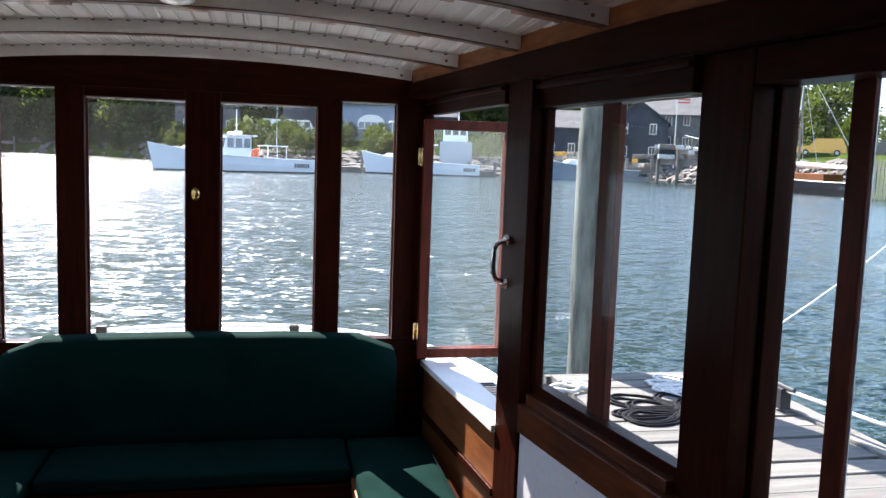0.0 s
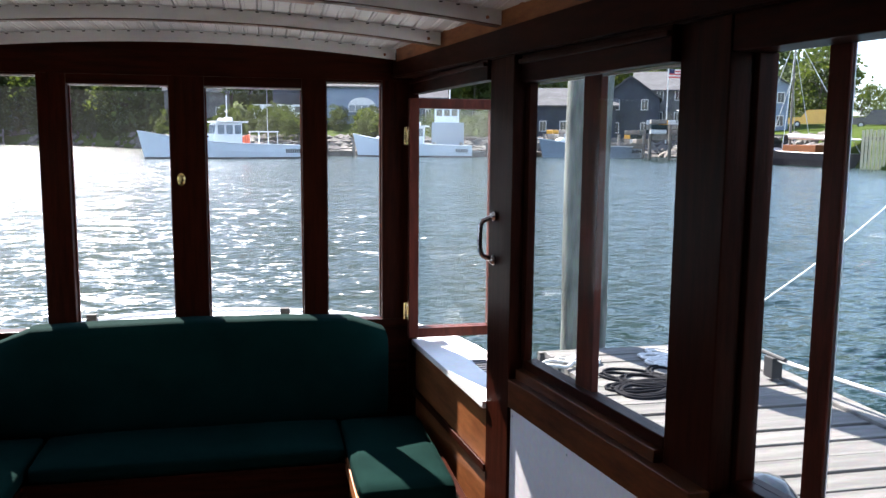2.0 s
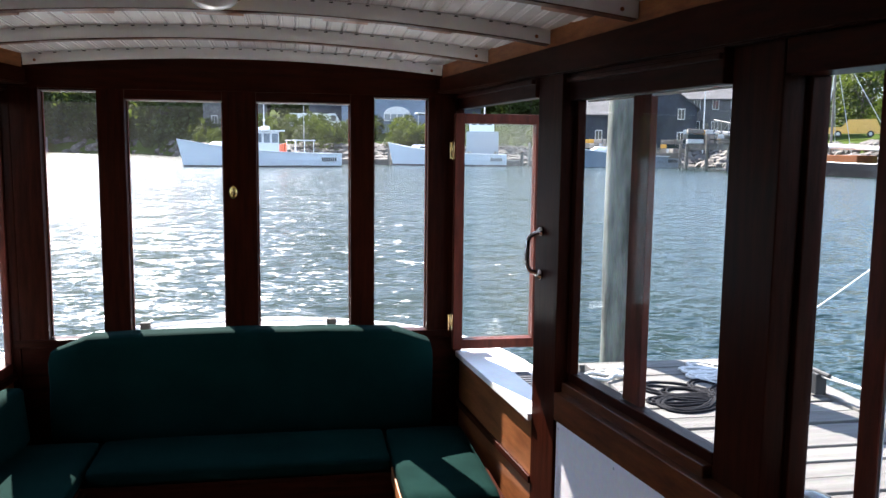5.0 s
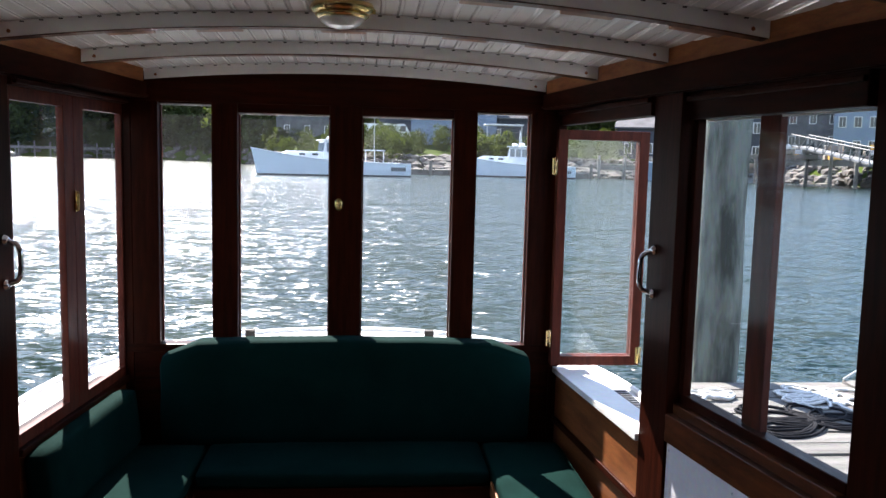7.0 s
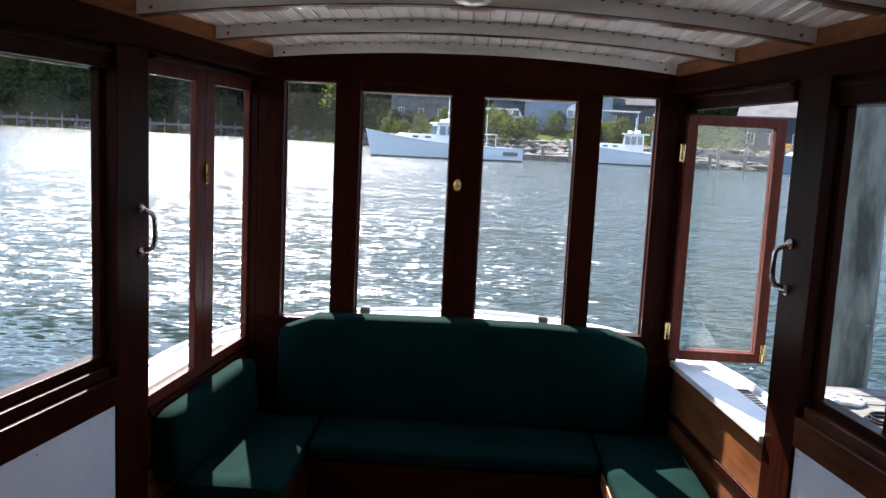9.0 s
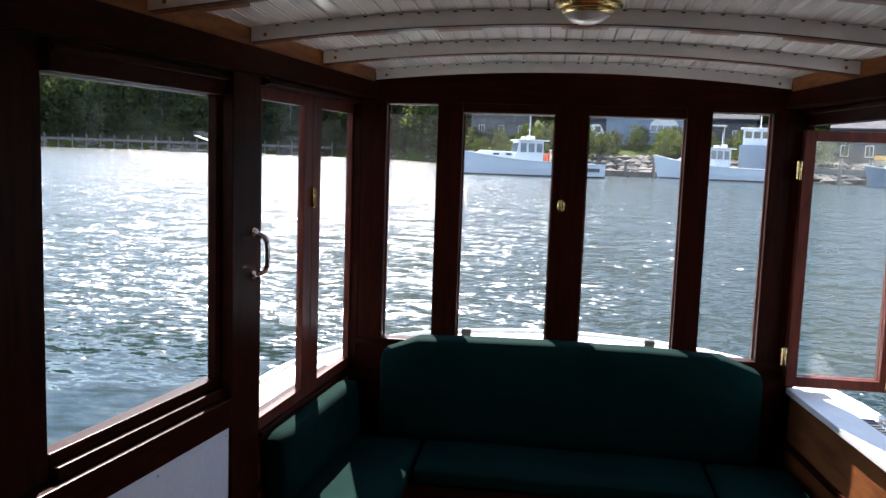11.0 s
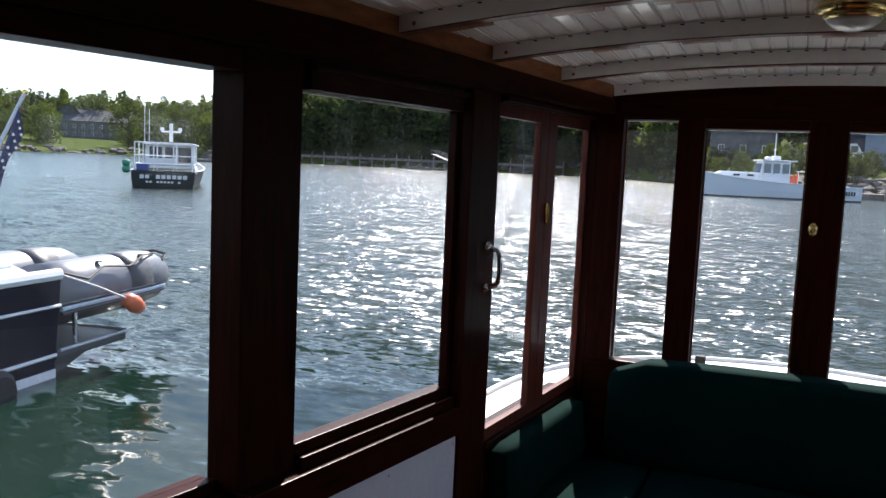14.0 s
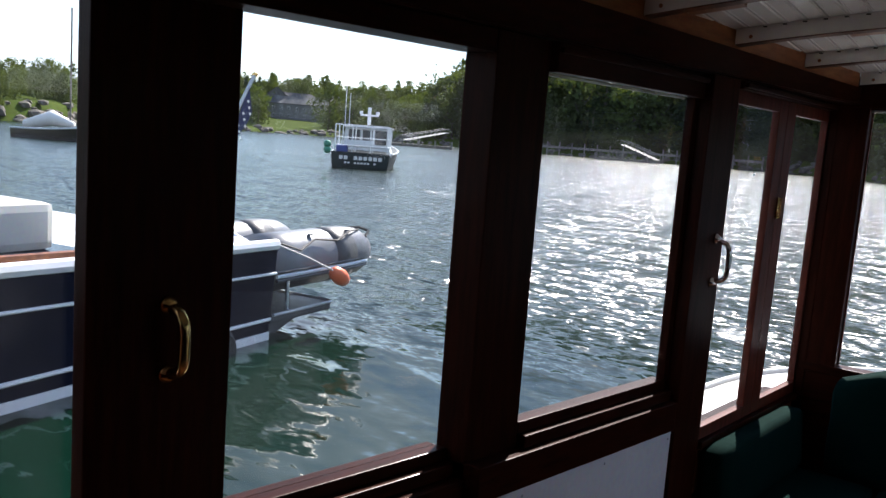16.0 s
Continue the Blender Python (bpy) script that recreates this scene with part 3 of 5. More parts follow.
for i in range(-32, 32):
    x0, x1 = CX + i * w, CX + (i + 1) * w
    g = 0.0035
    prof = [(x0, 0.0505), (x0 + g, 0.045), (x0 + 0.011, 0.0438), (x0 + 0.013, 0.0455), (x0 + 0.015, 0.0438), (x1 - g, 0.045), (x1, 0.0505), (x1, 0.062), (x0, 0.062)]
    dx = max(abs(x0 - CX), abs(x1 - CX)) - 0.07
    y_end = 2.96 if dx < 0.818 else 2.9 - (dx - 0.818) / 0.19 if dx < 1.141 else 1.2 - (dx - 1.141) / 0.15
    loft([[(x, y, roof_z(x, l, y)) for x, l in prof] for y in ((-2.5, 1.1, y_end) if y_end > 1.15 else (-2.5, min(y_end, 1.1)))], bm)
ceiling = part("ceiling", bm, white_gloss)
tagged(ceiling, "glossy white beaded plank ceiling running fore and aft", "ceiling", kind="structure")
secs = []
for y in (-2.6, -0.7, 1.2, 2.0, 2.9, 3.0):
    h = hw_s(y) + 0.145
    xs = [CX + h * (i / 8 - 1) for i in range(17)]
    secs.append([(x, y, roof_z(x, 0.064, y)) for x in xs] + [(x, y, roof_z(x, 0.085, y)) for x in reversed(xs)])
roof = part("roof", loft(secs), deck_white)
tagged(roof, "white painted cambered cabin roof", "roof", kind="structure")
BEAMS = [2.905 - 0.472 * k for k in range(11)]
for y in BEAMS:
    h = hw_s(y)
    b = thing("roof_beam", "curved white painted roof beam with varnished lower edge", "beam", group="roof beams", kind="structure")
    part("beam_body", arched(y - 0.040, y - 0.002, CX - h - 0.004, CX + h + 0.004, 0.0, 0.0435), white_gloss, b)
    part("lower_edge", arched(y - 0.038, y - 0.004, CX - h, CX + h, -0.003, -0.0002), wood_lightened, b, "varnished lower edge")
    seams = bmesh.new()
    for i in range(-24, 25):
        x = CX + i * 0.054
        if abs(x - CX) < h - 0.03:
            z = roof_z(x, 0.0, y)
            box(x - 0.0058, x + 0.0058, y - 0.0412, y - 0.0395, z + 0.0392, z + 0.0432, bm=seams)
    part("seam_gap", seams, dark_gap, b, "dark open seams where the planks cross the beam")
    if 0.5 < y < 2.2:
        for dx in (-0.92, -0.63, -0.37, 0.0, 0.37, 0.63, 0.92):
            if abs(dx) + 0.08 < h:
                part("pad", arched(y + 0.0, y + 0.034, CX + dx - 0.068, CX + dx + 0.068, -0.002, 0.016, 4), wood_panel, b, "short varnished wooden pad behind the beam")
    for sx in (-1, 1):
        part("bung", turned([(0.006, 0), (0.005, -0.001)], (CX + sx * (h - 0.04), y - 0.040, roof_z(CX + sx * (h - 0.04), 0.018, y)), 8, axis="y"), wood_light, b)

lamp = thing("ceiling_lamp", "round brass ceiling lamp with a frosted glass dome", "lamp", at=(0, 0, 0))
LX, LY, LZ = 0.045, 1.80, 2.108
part("base", turned([(0.088, 0.0), (0.092, -0.012), (0.086, -0.022), (0.080, -0.026)], (LX, LY, LZ), 32), brass, lamp, smooth=True)
part("ring", turned([(0.074, -0.024), (0.076, -0.034), (0.066, -0.040)], (LX, LY, LZ), 32), brass, lamp, smooth=True)
part("dome", turned([(0.066, -0.036), (0.060, -0.048), (0.044, -0.060), (0.022, -0.067), (0.004, -0.069)], (LX, LY, LZ), 32), lamp_glass, lamp, "frosted glass dome", smooth=True)
for a in (0, 120, 240):
    part("thumb_screw", turned([(0.004, 0), (0.006, 0.010), (0.003, 0.014)], (LX + 0.09 * math.cos(radians(a)), LY + 0.09 * math.sin(radians(a)), LZ - 0.024), 8), brass, lamp)


# ---- bench ----
def soft_block(x0, x1, y0, y1, z0, z1, r, dent=0.008, nx=24, ny=8, nz=6, top=None):
    """A stuffed cushion: a grid box with rounded edges, bulged faces and slight wrinkles."""
    bm = bmesh.new()
    bmesh.ops.create_cube(bm, size=2.0)
    bmesh.ops.subdivide_edges(bm, edges=bm.edges[:], cuts=9, use_grid_fill=True)
    for v in bm.verts:
        q = v.co.copy()
        hx, hy, hz = (x1 - x0) / 2, (y1 - y0) / 2, (z1 - z0) / 2
        p = Vector((q.x * hx, q.y * hy, q.z * hz))
        inner = Vector((max(-hx + r, min(hx - r, p.x)), max(-hy + r, min(hy - r, p.y)), max(-hz + r, min(hz - r, p.z))))
        d = p - inner
        if d.length > 1e-6:
            p = inner + d.normalized() * r
        c = Vector(((x0 + x1) / 2, (y0 + y1) / 2, (z0 + z1) / 2))
        b = (1 - q.x ** 4) * (1 - q.y ** 4)
        p.z += dent * b * (1 if q.z > 0 else 0)
        wpos = p + c
        nz_ = noise.noise(wpos * 7.0) * 0.004 + noise.noise(wpos * 19.0) * 0.002
        p += p.normalized() * nz_
        out = p + c
        if top:
            out.z = top(out, q)
        v.co = out
    return bm


SEAT = 0.51
bench = thing("bench", "dark varnished wooden bench base round the stern", "bench")
part("front_panel", box(-0.50, 0.62, 2.40, 2.43, 0.0, SEAT - 0.085, 0.003), wood_x, bench)
part("front_panel", box(-0.52, -0.50, 1.98, 2.43, 0.0, SEAT - 0.085, 0.003), wood_y, bench)
part("front_panel", box(0.62, 0.64, 1.98, 2.43, 0.0, SEAT - 0.085, 0.003), wood_y, bench)
part("seat_board", box(-0.86, 0.94, 2.40, 2.87, SEAT - 0.085, SEAT - 0.07), wood_x, bench)
part("seat_board", box(-0.90, -0.515, 1.98, 2.398, SEAT - 0.085, SEAT - 0.07), wood_y, bench)
part("seat_board", box(0.615, 0.98, 1.98, 2.398, SEAT - 0.085, SEAT - 0.07), wood_y, bench)
part("edge_strip", box(0.605, 0.622, 1.98, 2.39, SEAT - 0.10, SEAT - 0.045, 0.004), wood_light, bench, "light varnished edge strip")
c = part("seat_cushion", soft_block(-0.50, 0.605, 2.39, 2.75, SEAT - 0.07, SEAT - 0.005, 0.022), green_cloth, smooth=True)
tagged(c, "dark green canvas seat cushion across the stern", "cushion", group="bench cushions")
c = part("seat_cushion", soft_block(0.612, 0.940, 1.98, 2.72, SEAT - 0.07, SEAT, 0.022, 0.004), green_cloth, smooth=True)
tagged(c, "dark green canvas seat cushion on the side bench, partly sunlit", "cushion", group="bench cushions")
c = part("seat_cushion", soft_block(-0.85, -0.508, 1.98, 2.72, SEAT - 0.07, SEAT, 0.022, 0.004), green_cloth, smooth=True)
tagged(c, "dark green canvas seat cushion on the side bench", "cushion", group="bench cushions")


def back_top(out, q):
    u = (out.x - 0.06) / 0.76
    drop = 0.020 * u * u + 0.055 * max(0, abs(u) - 0.90) ** 2 / 0.01
    return out.z - drop * (0.5 + 0.5 * q.z)


c = part("back_cushion", soft_block(-0.70, 0.82, 2.72, 2.862, SEAT - 0.02, 0.930, 0.035, 0.0, top=back_top), green_cloth, smooth=True)
tagged(c, "dark green canvas back cushion with a rounded arched top", "cushion", group="bench cushions")
bm = soft_block(-0.5, 0.5, -0.05, 0.05, 0, 0.235, 0.03, 0.0)
for v in bm.verts:
    y = 2.36 + v.co.x * 0.76
    v.co = Vector((CX - hw_a(y) + 0.082 + v.co.y * 0.9 - (v.co.z) * 0.1, y, SEAT - 0.01 + v.co.z))
c = part("back_cushion", bm, green_cloth, smooth=True)
tagged(c, "dark green canvas back cushion along the cabin side", "cushion", group="bench cushions")


# ---- own deck and hull ----
def deck_half(y):
    if y < 2.4:
        return 1.235 + (2.4 - y) * 0.15
    return 1.235 * max(0.0, 1 - ((y - 2.4) / 1.56) ** 2.6) ** 0.5


ys = [-2.7 + 0.364 * i for i in range(14)] + [2.4 + 1.56 * math.sin(math.pi / 2 * i / 14) for i in range(15)]
DECK = 0.715


def deck_inner(y): return (hw_a(y) if y > 1.9 else hw_b(y) if y > 1.0 else hw_c(y)) + 0.033


hull = thing("own_hull", "white painted hull and side deck of the cabin boat", "boat hull", kind="structure")
aft = [y for y in ys if y > 2.99]
secs = [[(CX - deck_half(y), y, DECK), (CX + deck_half(y), y, DECK), (CX + deck_half(y), y, DECK - 0.05), (CX - deck_half(y), y, DECK - 0.05)] for y in [2.955] + aft]
part("aft_deck", loft(secs), deck_white, hull)
for s in (-1, 1):
    sy = [y for y in ys if y < 2.94] + [2.953]
    secs = [[(CX + s * deck_inner(y), y, DECK), (CX + s * deck_half(y), y, DECK), (CX + s * deck_half(y), y, DECK - 0.05), (CX + s * deck_inner(y), y, DECK - 0.05)] for y in sy]
    part("side_deck", loft(secs), deck_white, hull)
    secs = [[(CX + s * deck_half(y), y, DECK - 0.051), (CX + s * max(0, deck_half(y) - 0.03), y, DECK - 0.051), (CX + s * max(0, deck_half(y) * 0.93 - 0.03), min(y, 3.6), SEA - 0.3), (CX + s * deck_half(y) * 0.93, min(y, 3.6), SEA - 0.3)] for y in ys]
    part("hull_side", loft(secs), boat_white, hull)
rim = [(CX - deck_half(y), y, DECK + 0.004) for y in ys] + [(CX + deck_half(y), y, DECK + 0.004) for y in reversed(ys[:-1])]
part("toe_rail", tube(rim, 0.016, 8), deck_white, hull, smooth=True)
cl = thing("deck_cleat", "small dark cleat on the side deck", "cleat")
part("horn", tube([(-1.08, 2.95, DECK + 0.035), (-1.06, 3.07, DECK + 0.035)], 0.010, 8), galv, cl)
for y in (2.99, 3.03):
    part("leg", tube([(-1.07, y, DECK), (-1.07, y, DECK + 0.034)], 0.009, 8), galv, cl)

# slotted vent let into the starboard side deck
v = thing("deck_vent", "grey slotted vent plate on the white side deck", "vent")
part("plate", box(1.165, 1.235, 2.42, 2.74, DECK + 0.001, DECK + 0.006, 0.001), galv, v)
for i in range(9):
    y = 2.445 + i * 0.032
    part("slat", box(1.172, 1.228, y, y + 0.014, DECK + 0.0062, DECK + 0.011, 0.001), hypalon_dark, v)


# ---- water and dock ----
bm = bmesh.new()
bmesh.ops.create_grid(bm, x_segments=40, y_segments=40, size=2500)
for v in bm.verts:
    v.co.z = SEA
wt = part("water", bm, water_mat)
tagged(wt, "rippled blue-green harbour water glittering in the sun", "water", kind="structure")

DZ = 0.40
# float dock: boards across on two stringers
dock = thing("float_dock", "weathered grey wooden float dock beside the boat", "dock", kind="structure")
DX0, DX1 = 1.93, 2.99
k = 0
y = 4.0
board = {}
while y > -3.2:
    wd = 0.150
    if k % 6 not in board:
        bm = box(DX0 - CX - 0.0, DX1 - CX, -wd + 0.014, 0.0, -0.045, 0.0, 0.005)
        me = bpy.data.meshes.new("board")
        bm.to_mesh(me)
        bm.free()
        me.materials.append(plank_grey)
        board[k % 6] = me
    ob = new("board", board[k % 6])
    ob.parent = dock
    ob.location = (CX + random.uniform(-0.012, 0.012), y, DZ + random.uniform(-0.004, 0.004))
    ob.rotation_euler = (0, 0, random.uniform(-0.004, 0.004) - 0.0)
    y -= wd
    k += 1
for x in (DX0 + 0.06, DX1 - 0.10):
    part("stringer", box(x, x + 0.09, -3.2, 3.98, DZ - 0.26, DZ - 0.047, 0.004), wharf_wood, dock)
part("edge_rail", box(DX1 - 0.02, DX1 + 0.09, -3.2, 3.99, DZ - 0.02, DZ + 0.02, 0.008), plank_grey, dock, "pale weathered edge rail")
part("end_board", box(DX0 - 0.02, DX1 + 0.09, 3.985, 4.03, DZ - 0.22, DZ - 0.005, 0.004), plank_grey, dock)
for yy in (3.2, 1.0, -1.2):
    part("float", box(DX0 + 0.15, DX1 - 0.12, yy - 0.7, yy + 0.7, SEA - 0.35, DZ - 0.27, 0.03), black_rubber, dock)
# piling
pl = thing("piling", "round weathered grey-green wooden mooring piling", "piling")
rs, ps = [], []
for i in range(22):
    z = -2.0 + i * 0.42
    ps.append((2.28 + 0.010 * math.sin(i * 1.3) + 0.0015 * i, 4.27 + 0.008 * math.cos(i), z))
    rs.append(0.150 - 0.0012 * i + 0.003 * math.sin(i * 2.1))
part("shaft", tube(ps, rs, 20), pile_wood, pl, smooth=True)


def coil(name, mat, cx, cy, z, r, turns, thick, label, seed):
    rnd = random.Random(seed)
    pts = []
    n = 26 * turns
    for i in range(n):
        a = 2 * math.pi * i / 26
        t = i // 26
        rr = r * (0.55 + 0.45 * rnd.random() * 0.3 + 0.35 * ((t * 37 % 10) / 10))
        ox = 0.10 * math.sin(t * 2.4)
        oy = 0.05 * math.cos(t * 1.7)
        pts.append((cx + ox + rr * 1.25 * math.cos(a), cy + oy + rr * 0.8 * math.sin(a), z + thick + thick * 0.75 * t * 0.55 + 0.006 * math.sin(3 * a + t)))
    o = thing(name, label, "rope")
    part("strand", tube(pts, thick, 7), mat, o, smooth=True)
    return o


def loops(name, mat, cx, cy, z, reach, n, thick, label, seed):
    """Line thrown down in long loops that fan out from one spot."""
    rnd = random.Random(seed)
    pts = []
    for k in range(n):
        a = rnd.uniform(-0.2, 3.6) + (math.pi if k % 4 == 3 else 0)
        ln, wd = reach * rnd.uniform(0.65, 1.1), reach * rnd.uniform(0.16, 0.34)
        ox, oy = rnd.uniform(-0.05, 0.05), rnd.uniform(-0.04, 0.04)
        for i in range(22):
            u = 2 * math.pi * i / 22
            px, py = ln * 0.5 * (1 - math.cos(u)), wd * math.sin(u) * (0.6 + 0.4 * math.sin(u / 2))
            lift = thick * (1.0 + 1.7 * (n - k) / n * math.exp(-(px / (reach * 0.35)) ** 2) + 0.5 * abs(math.sin(3 * u + k)))
            pts.append((cx + ox + px * math.cos(a) - py * math.sin(a), cy + oy + px * math.sin(a) + py * math.cos(a), z + lift))
    o = thing(name, label, "rope")
    part("strand", tube(pts, thick, 7), mat, o, smooth=True)


loops("rope_coil", rope_black, 2.36, 3.22, DZ, 0.38, 18, 0.0075, "loose loops of black dock line on the dock boards", 3)
loops("rope_coil", rope_white, 2.66, 3.66, DZ, 0.27, 16, 0.0085, "loose heap of white dock line on the dock boards", 5)
coil("rope_coil", rope_white, 2.00, 3.70, DZ, 0.09, 4, 0.011, "small heap of white dock line on the dock edge", 9)
o = thing("dock_cleat", "dark iron cleat on the dock edge", "cleat")
part("horn", tube([(2.93, 3.10, DZ + 0.135), (2.93, 3.30, DZ + 0.135)], [0.012, 0.012], 8), black_rubber, o)
part("foot", box(2.90, 2.96, 3.16, 3.24, DZ + 0.02, DZ + 0.13, 0.006), black_rubber, o)
for p, q, sag, lab in (((2.93, 3.20, DZ + 0.12), (3.35, 0.2, 0.62), 0.02, "white dock line lying along the dock edge"), ((2.97, 3.97, 0.43), (9.4, 9.5, 1.22), 0.10, "thin pale mooring line running up from the water")):
    o = thing("mooring_line", lab, "rope")
    pts = [Vector(p).lerp(Vector(q), i / 14) - Vector((0, 0, sag * 4 * (i / 14) * (1 - i / 14))) for i in range(15)]
    part("strand", tube(pts, 0.011 if sag < 0.05 else 0.0075, 7), rope_white, o, smooth=True)
# round fender between the hull and the dock
o = thing("fender_ball", "shiny grey-blue round fender beside the dock", "fender")
part("ball", turned([(0.005, -0.115), (0.06, -0.10), (0.10, -0.055), (0.115, 0.0), (0.10, 0.055), (0.06, 0.10), (0.005, 0.115)], (1.775, 1.53, 0.545), 24), window_dark, o, smooth=True)


# ---- boats ----
def hull_sections(L, beam, bow_h, mid_h, stern_h, draft=0.5, n=16, flare=0.75, fine=2.2):
    """Half-breadths from stern (0) to stem (L): rows of (x, half, sheer height, waterline half)."""
    rows = []
    for i in range(n + 1):
        u = i / n
        half = beam / 2 * (0.86 + 0.14 * math.sin(min(1, u / 0.45) * math.pi / 2)) * max(0.0, 1 - max(0, (u - 0.42) / 0.58) ** fine)
        sheer = stern_h + (mid_h - stern_h) * u * 1.2 + (bow_h - mid_h) * u ** 3 if u < 1 else bow_h
        wl = half * (flare + 0.2 * (1 - u)) if u < 0.98 else 0
        rows.append((u * L, max(half, 0.03), sheer, max(wl, 0.012)))
    return rows


def make_hull(par, rows, mat, deck_mat, boot=None, rake=0.5):
    L = rows[-1][0]
    secs = []
    for x, h, z, w in rows:
        k = (x / L) ** 4 * rake
        secs.append([(x - k, -w * 0.8, -0.4), (x - k, -w, 0.0), (x - k * 0.5, -(w + h) / 2 * 1.02, z * 0.5), (x, -h, z), (x, h, z), (x - k * 0.5, (w + h) / 2 * 1.02, z * 0.5), (x - k, w, 0.0), (x - k, w * 0.8, -0.4)])
    part("hull", loft(secs), mat, par, smooth=False)
    rail = [(x, -h - 0.01, z) for x, h, z, w in rows] + [(x, h + 0.01, z) for x, h, z, w in reversed(rows)]
    part("rub_rail", tube(rail, 0.05, 6), deck_mat, par)
    if boot:
        secs = [[(x - (x / L) ** 4 * rake, -w * 1.012 - 0.012, -0.1), (x - (x / L) ** 4 * rake, -w * 1.012 - 0.016, 0.14), (x - (x / L) ** 4 * rake, w * 1.012 + 0.016, 0.14), (x - (x / L) ** 4 * rake, w * 1.012 + 0.012, -0.1)] for x, h, z, w in rows]
        part("boot_stripe", loft(secs), boot, par)


def bars(par, x0, x1, y, z0, z1, n, mat, d=0.0):
    """Unreadable lettering as plain bars."""
    wd = (x1 - x0) / n
    for i in range(n):
        part("lettering", box(x0 + i * wd, x0 + i * wd + wd * 0.6, min(y, y + d), max(y, y + d), z0, z1), mat, par, "unreadable lettering")


def place(ob, bow, stern):
    d = Vector((bow[0] - stern[0], bow[1] - stern[1], 0))
    ob.location = (stern[0], stern[1], SEA)
    ob.rotation_euler = (0, 0, math.atan2(d.y, d.x))
    return d.length


def cabin_house(par, x0, x1, half, z0, z1, mat, nwin, slope=0.35, roof_over=0.25):
    """Wheelhouse with sloped front, separate windows and roof."""
    s = slope
    part("wheelhouse", hexa([(x0, -half, z0), (x1, -half * 0.92, z0), (x1, half * 0.92, z0), (x0, half, z0), (x0, -half * 0.95, z1), (x1 - s, -half * 0.86, z1), (x1 - s, half * 0.86, z1), (x0, half * 0.95, z1)], 0.04), mat, par)
    part("wheelhouse_roof", box(x0 - roof_over * 2, x1 - s + roof_over, -half * 1.02, half * 1.02, z1, z1 + 0.10, 0.04), mat, par)
    zz0, zz1 = z0 + (z1 - z0) * 0.52, z0 + (z1 - z0) * 0.90
    wx = (x1 - s - x0) / nwin
    for i in range(nwin):
        for sd in (-1, 1):
            y = sd * half * 0.985
            part("cabin_window", box(x0 + wx * (i + 0.14), x0 + wx * (i + 0.86), min(y, y * 0.95), max(y, y * 0.95), zz0, zz1), window_blue, par)
    for y0, y1 in ((-0.78, -0.30), (-0.25, 0.25), (0.30, 0.78)):
        fx = x1 - s * 0.62
        part("windscreen", hexa([(fx - 0.05, y0 * half, zz0), (fx + 0.06, y0 * half, zz0), (fx + 0.06, y1 * half, zz0), (fx - 0.05, y1 * half, zz0), (fx - 0.30 * s - 0.05, y0 * half, zz1), (fx - 0.30 * s + 0.045, y0 * half, zz1), (fx - 0.30 * s + 0.045, y1 * half, zz1), (fx - 0.30 * s - 0.05, y1 * half, zz1)]), window_blue, par)


def lobster_boat(name, bow, stern, label, hull_mat, beam=3.7, bow_h=2.3, mast=4.0, extras=True, boot=None):
    o = thing(name, label, "boat", group="moored boats")
    L = place(o, bow, stern)
    rows = hull_sections(L, beam, bow_h, 1.25, 1.12)
    make_hull(o, rows, hull_mat, boat_white, boot)
    half = beam * 0.36
    part("trunk_cabin", hexa([(L * 0.52, -half * 0.9, 1.2), (L * 0.84, -half * 0.35, 1.6), (L * 0.84, half * 0.35, 1.6), (L * 0.52, half * 0.9, 1.2), (L * 0.52, -half * 0.8, 2.0), (L * 0.78, -half * 0.35, 2.05), (L * 0.78, half * 0.35, 2.05), (L * 0.52, half * 0.8, 2.0)], 0.06), boat_white, o)
    for sd in (-1, 1):
        for i in range(2):
            x = L * (0.60 + 0.08 * i)
            part("porthole", box(x, x + 0.5, sd * half * 0.80 - 0.06, sd * half * 0.80 + 0.06, 1.70, 1.86, 0.02), window_dark, o)
    cabin_house(o, L * 0.40, L * 0.58, half, 1.0, 2.95, boat_white, 3)
    part("mast", tube([(L * 0.47, 0, 3.0), (L * 0.47, 0, 3.0 + mast)], 0.04, 6), boat_white, o)
    part("cross_tree", tube([(L * 0.47, -0.5, 3.9), (L * 0.47, 0.5, 3.9)], 0.03, 6), boat_white, o)
    part("radar_dome", turned([(0.02, 0), (0.28, 0.03), (0.30, 0.12), (0.2, 0.22), (0.02, 0.24)], (L * 0.51, 0.2, 3.08), 14), boat_white, o, smooth=True)
    part("life_raft", box(L * 0.43, L * 0.48, -0.7, -0.1, 3.06, 3.40, 0.1), boat_white, o)
    if extras:
        for i in range(6):
            x = L * (0.31 + 0.017 * i)
            part("orange_gear", box(x, x + 0.16, -beam * 0.30, -beam * 0.22, 1.0, 2.0 - 0.06 * (i % 3), 0.03), orange, o, "orange deck gear")
        for x in (0.18, 0.24, 0.30):
            for sd in (-1, 1):
                part("stanchion", tube([(L * x, sd * beam * 0.36, 0.95), (L * x, sd * beam * 0.36, 2.2)], 0.03, 6), boat_white, o)
        part("awning_frame", box(L * 0.17, L * 0.31, -beam * 0.38, beam * 0.38, 2.2, 2.28, 0.02), boat_white, o)
        part("whip_aerial", tube([(L * 0.22, 0.3, 2.28), (L * 0.22, 0.3, 6.8)], 0.018, 5), boat_white, o)
    for sd in (-1, 1):
        bars(o, L * 0.04, L * 0.14, sd * beam * 0.452, 0.50, 0.82, 7, window_dark, sd * 0.05)
    return o


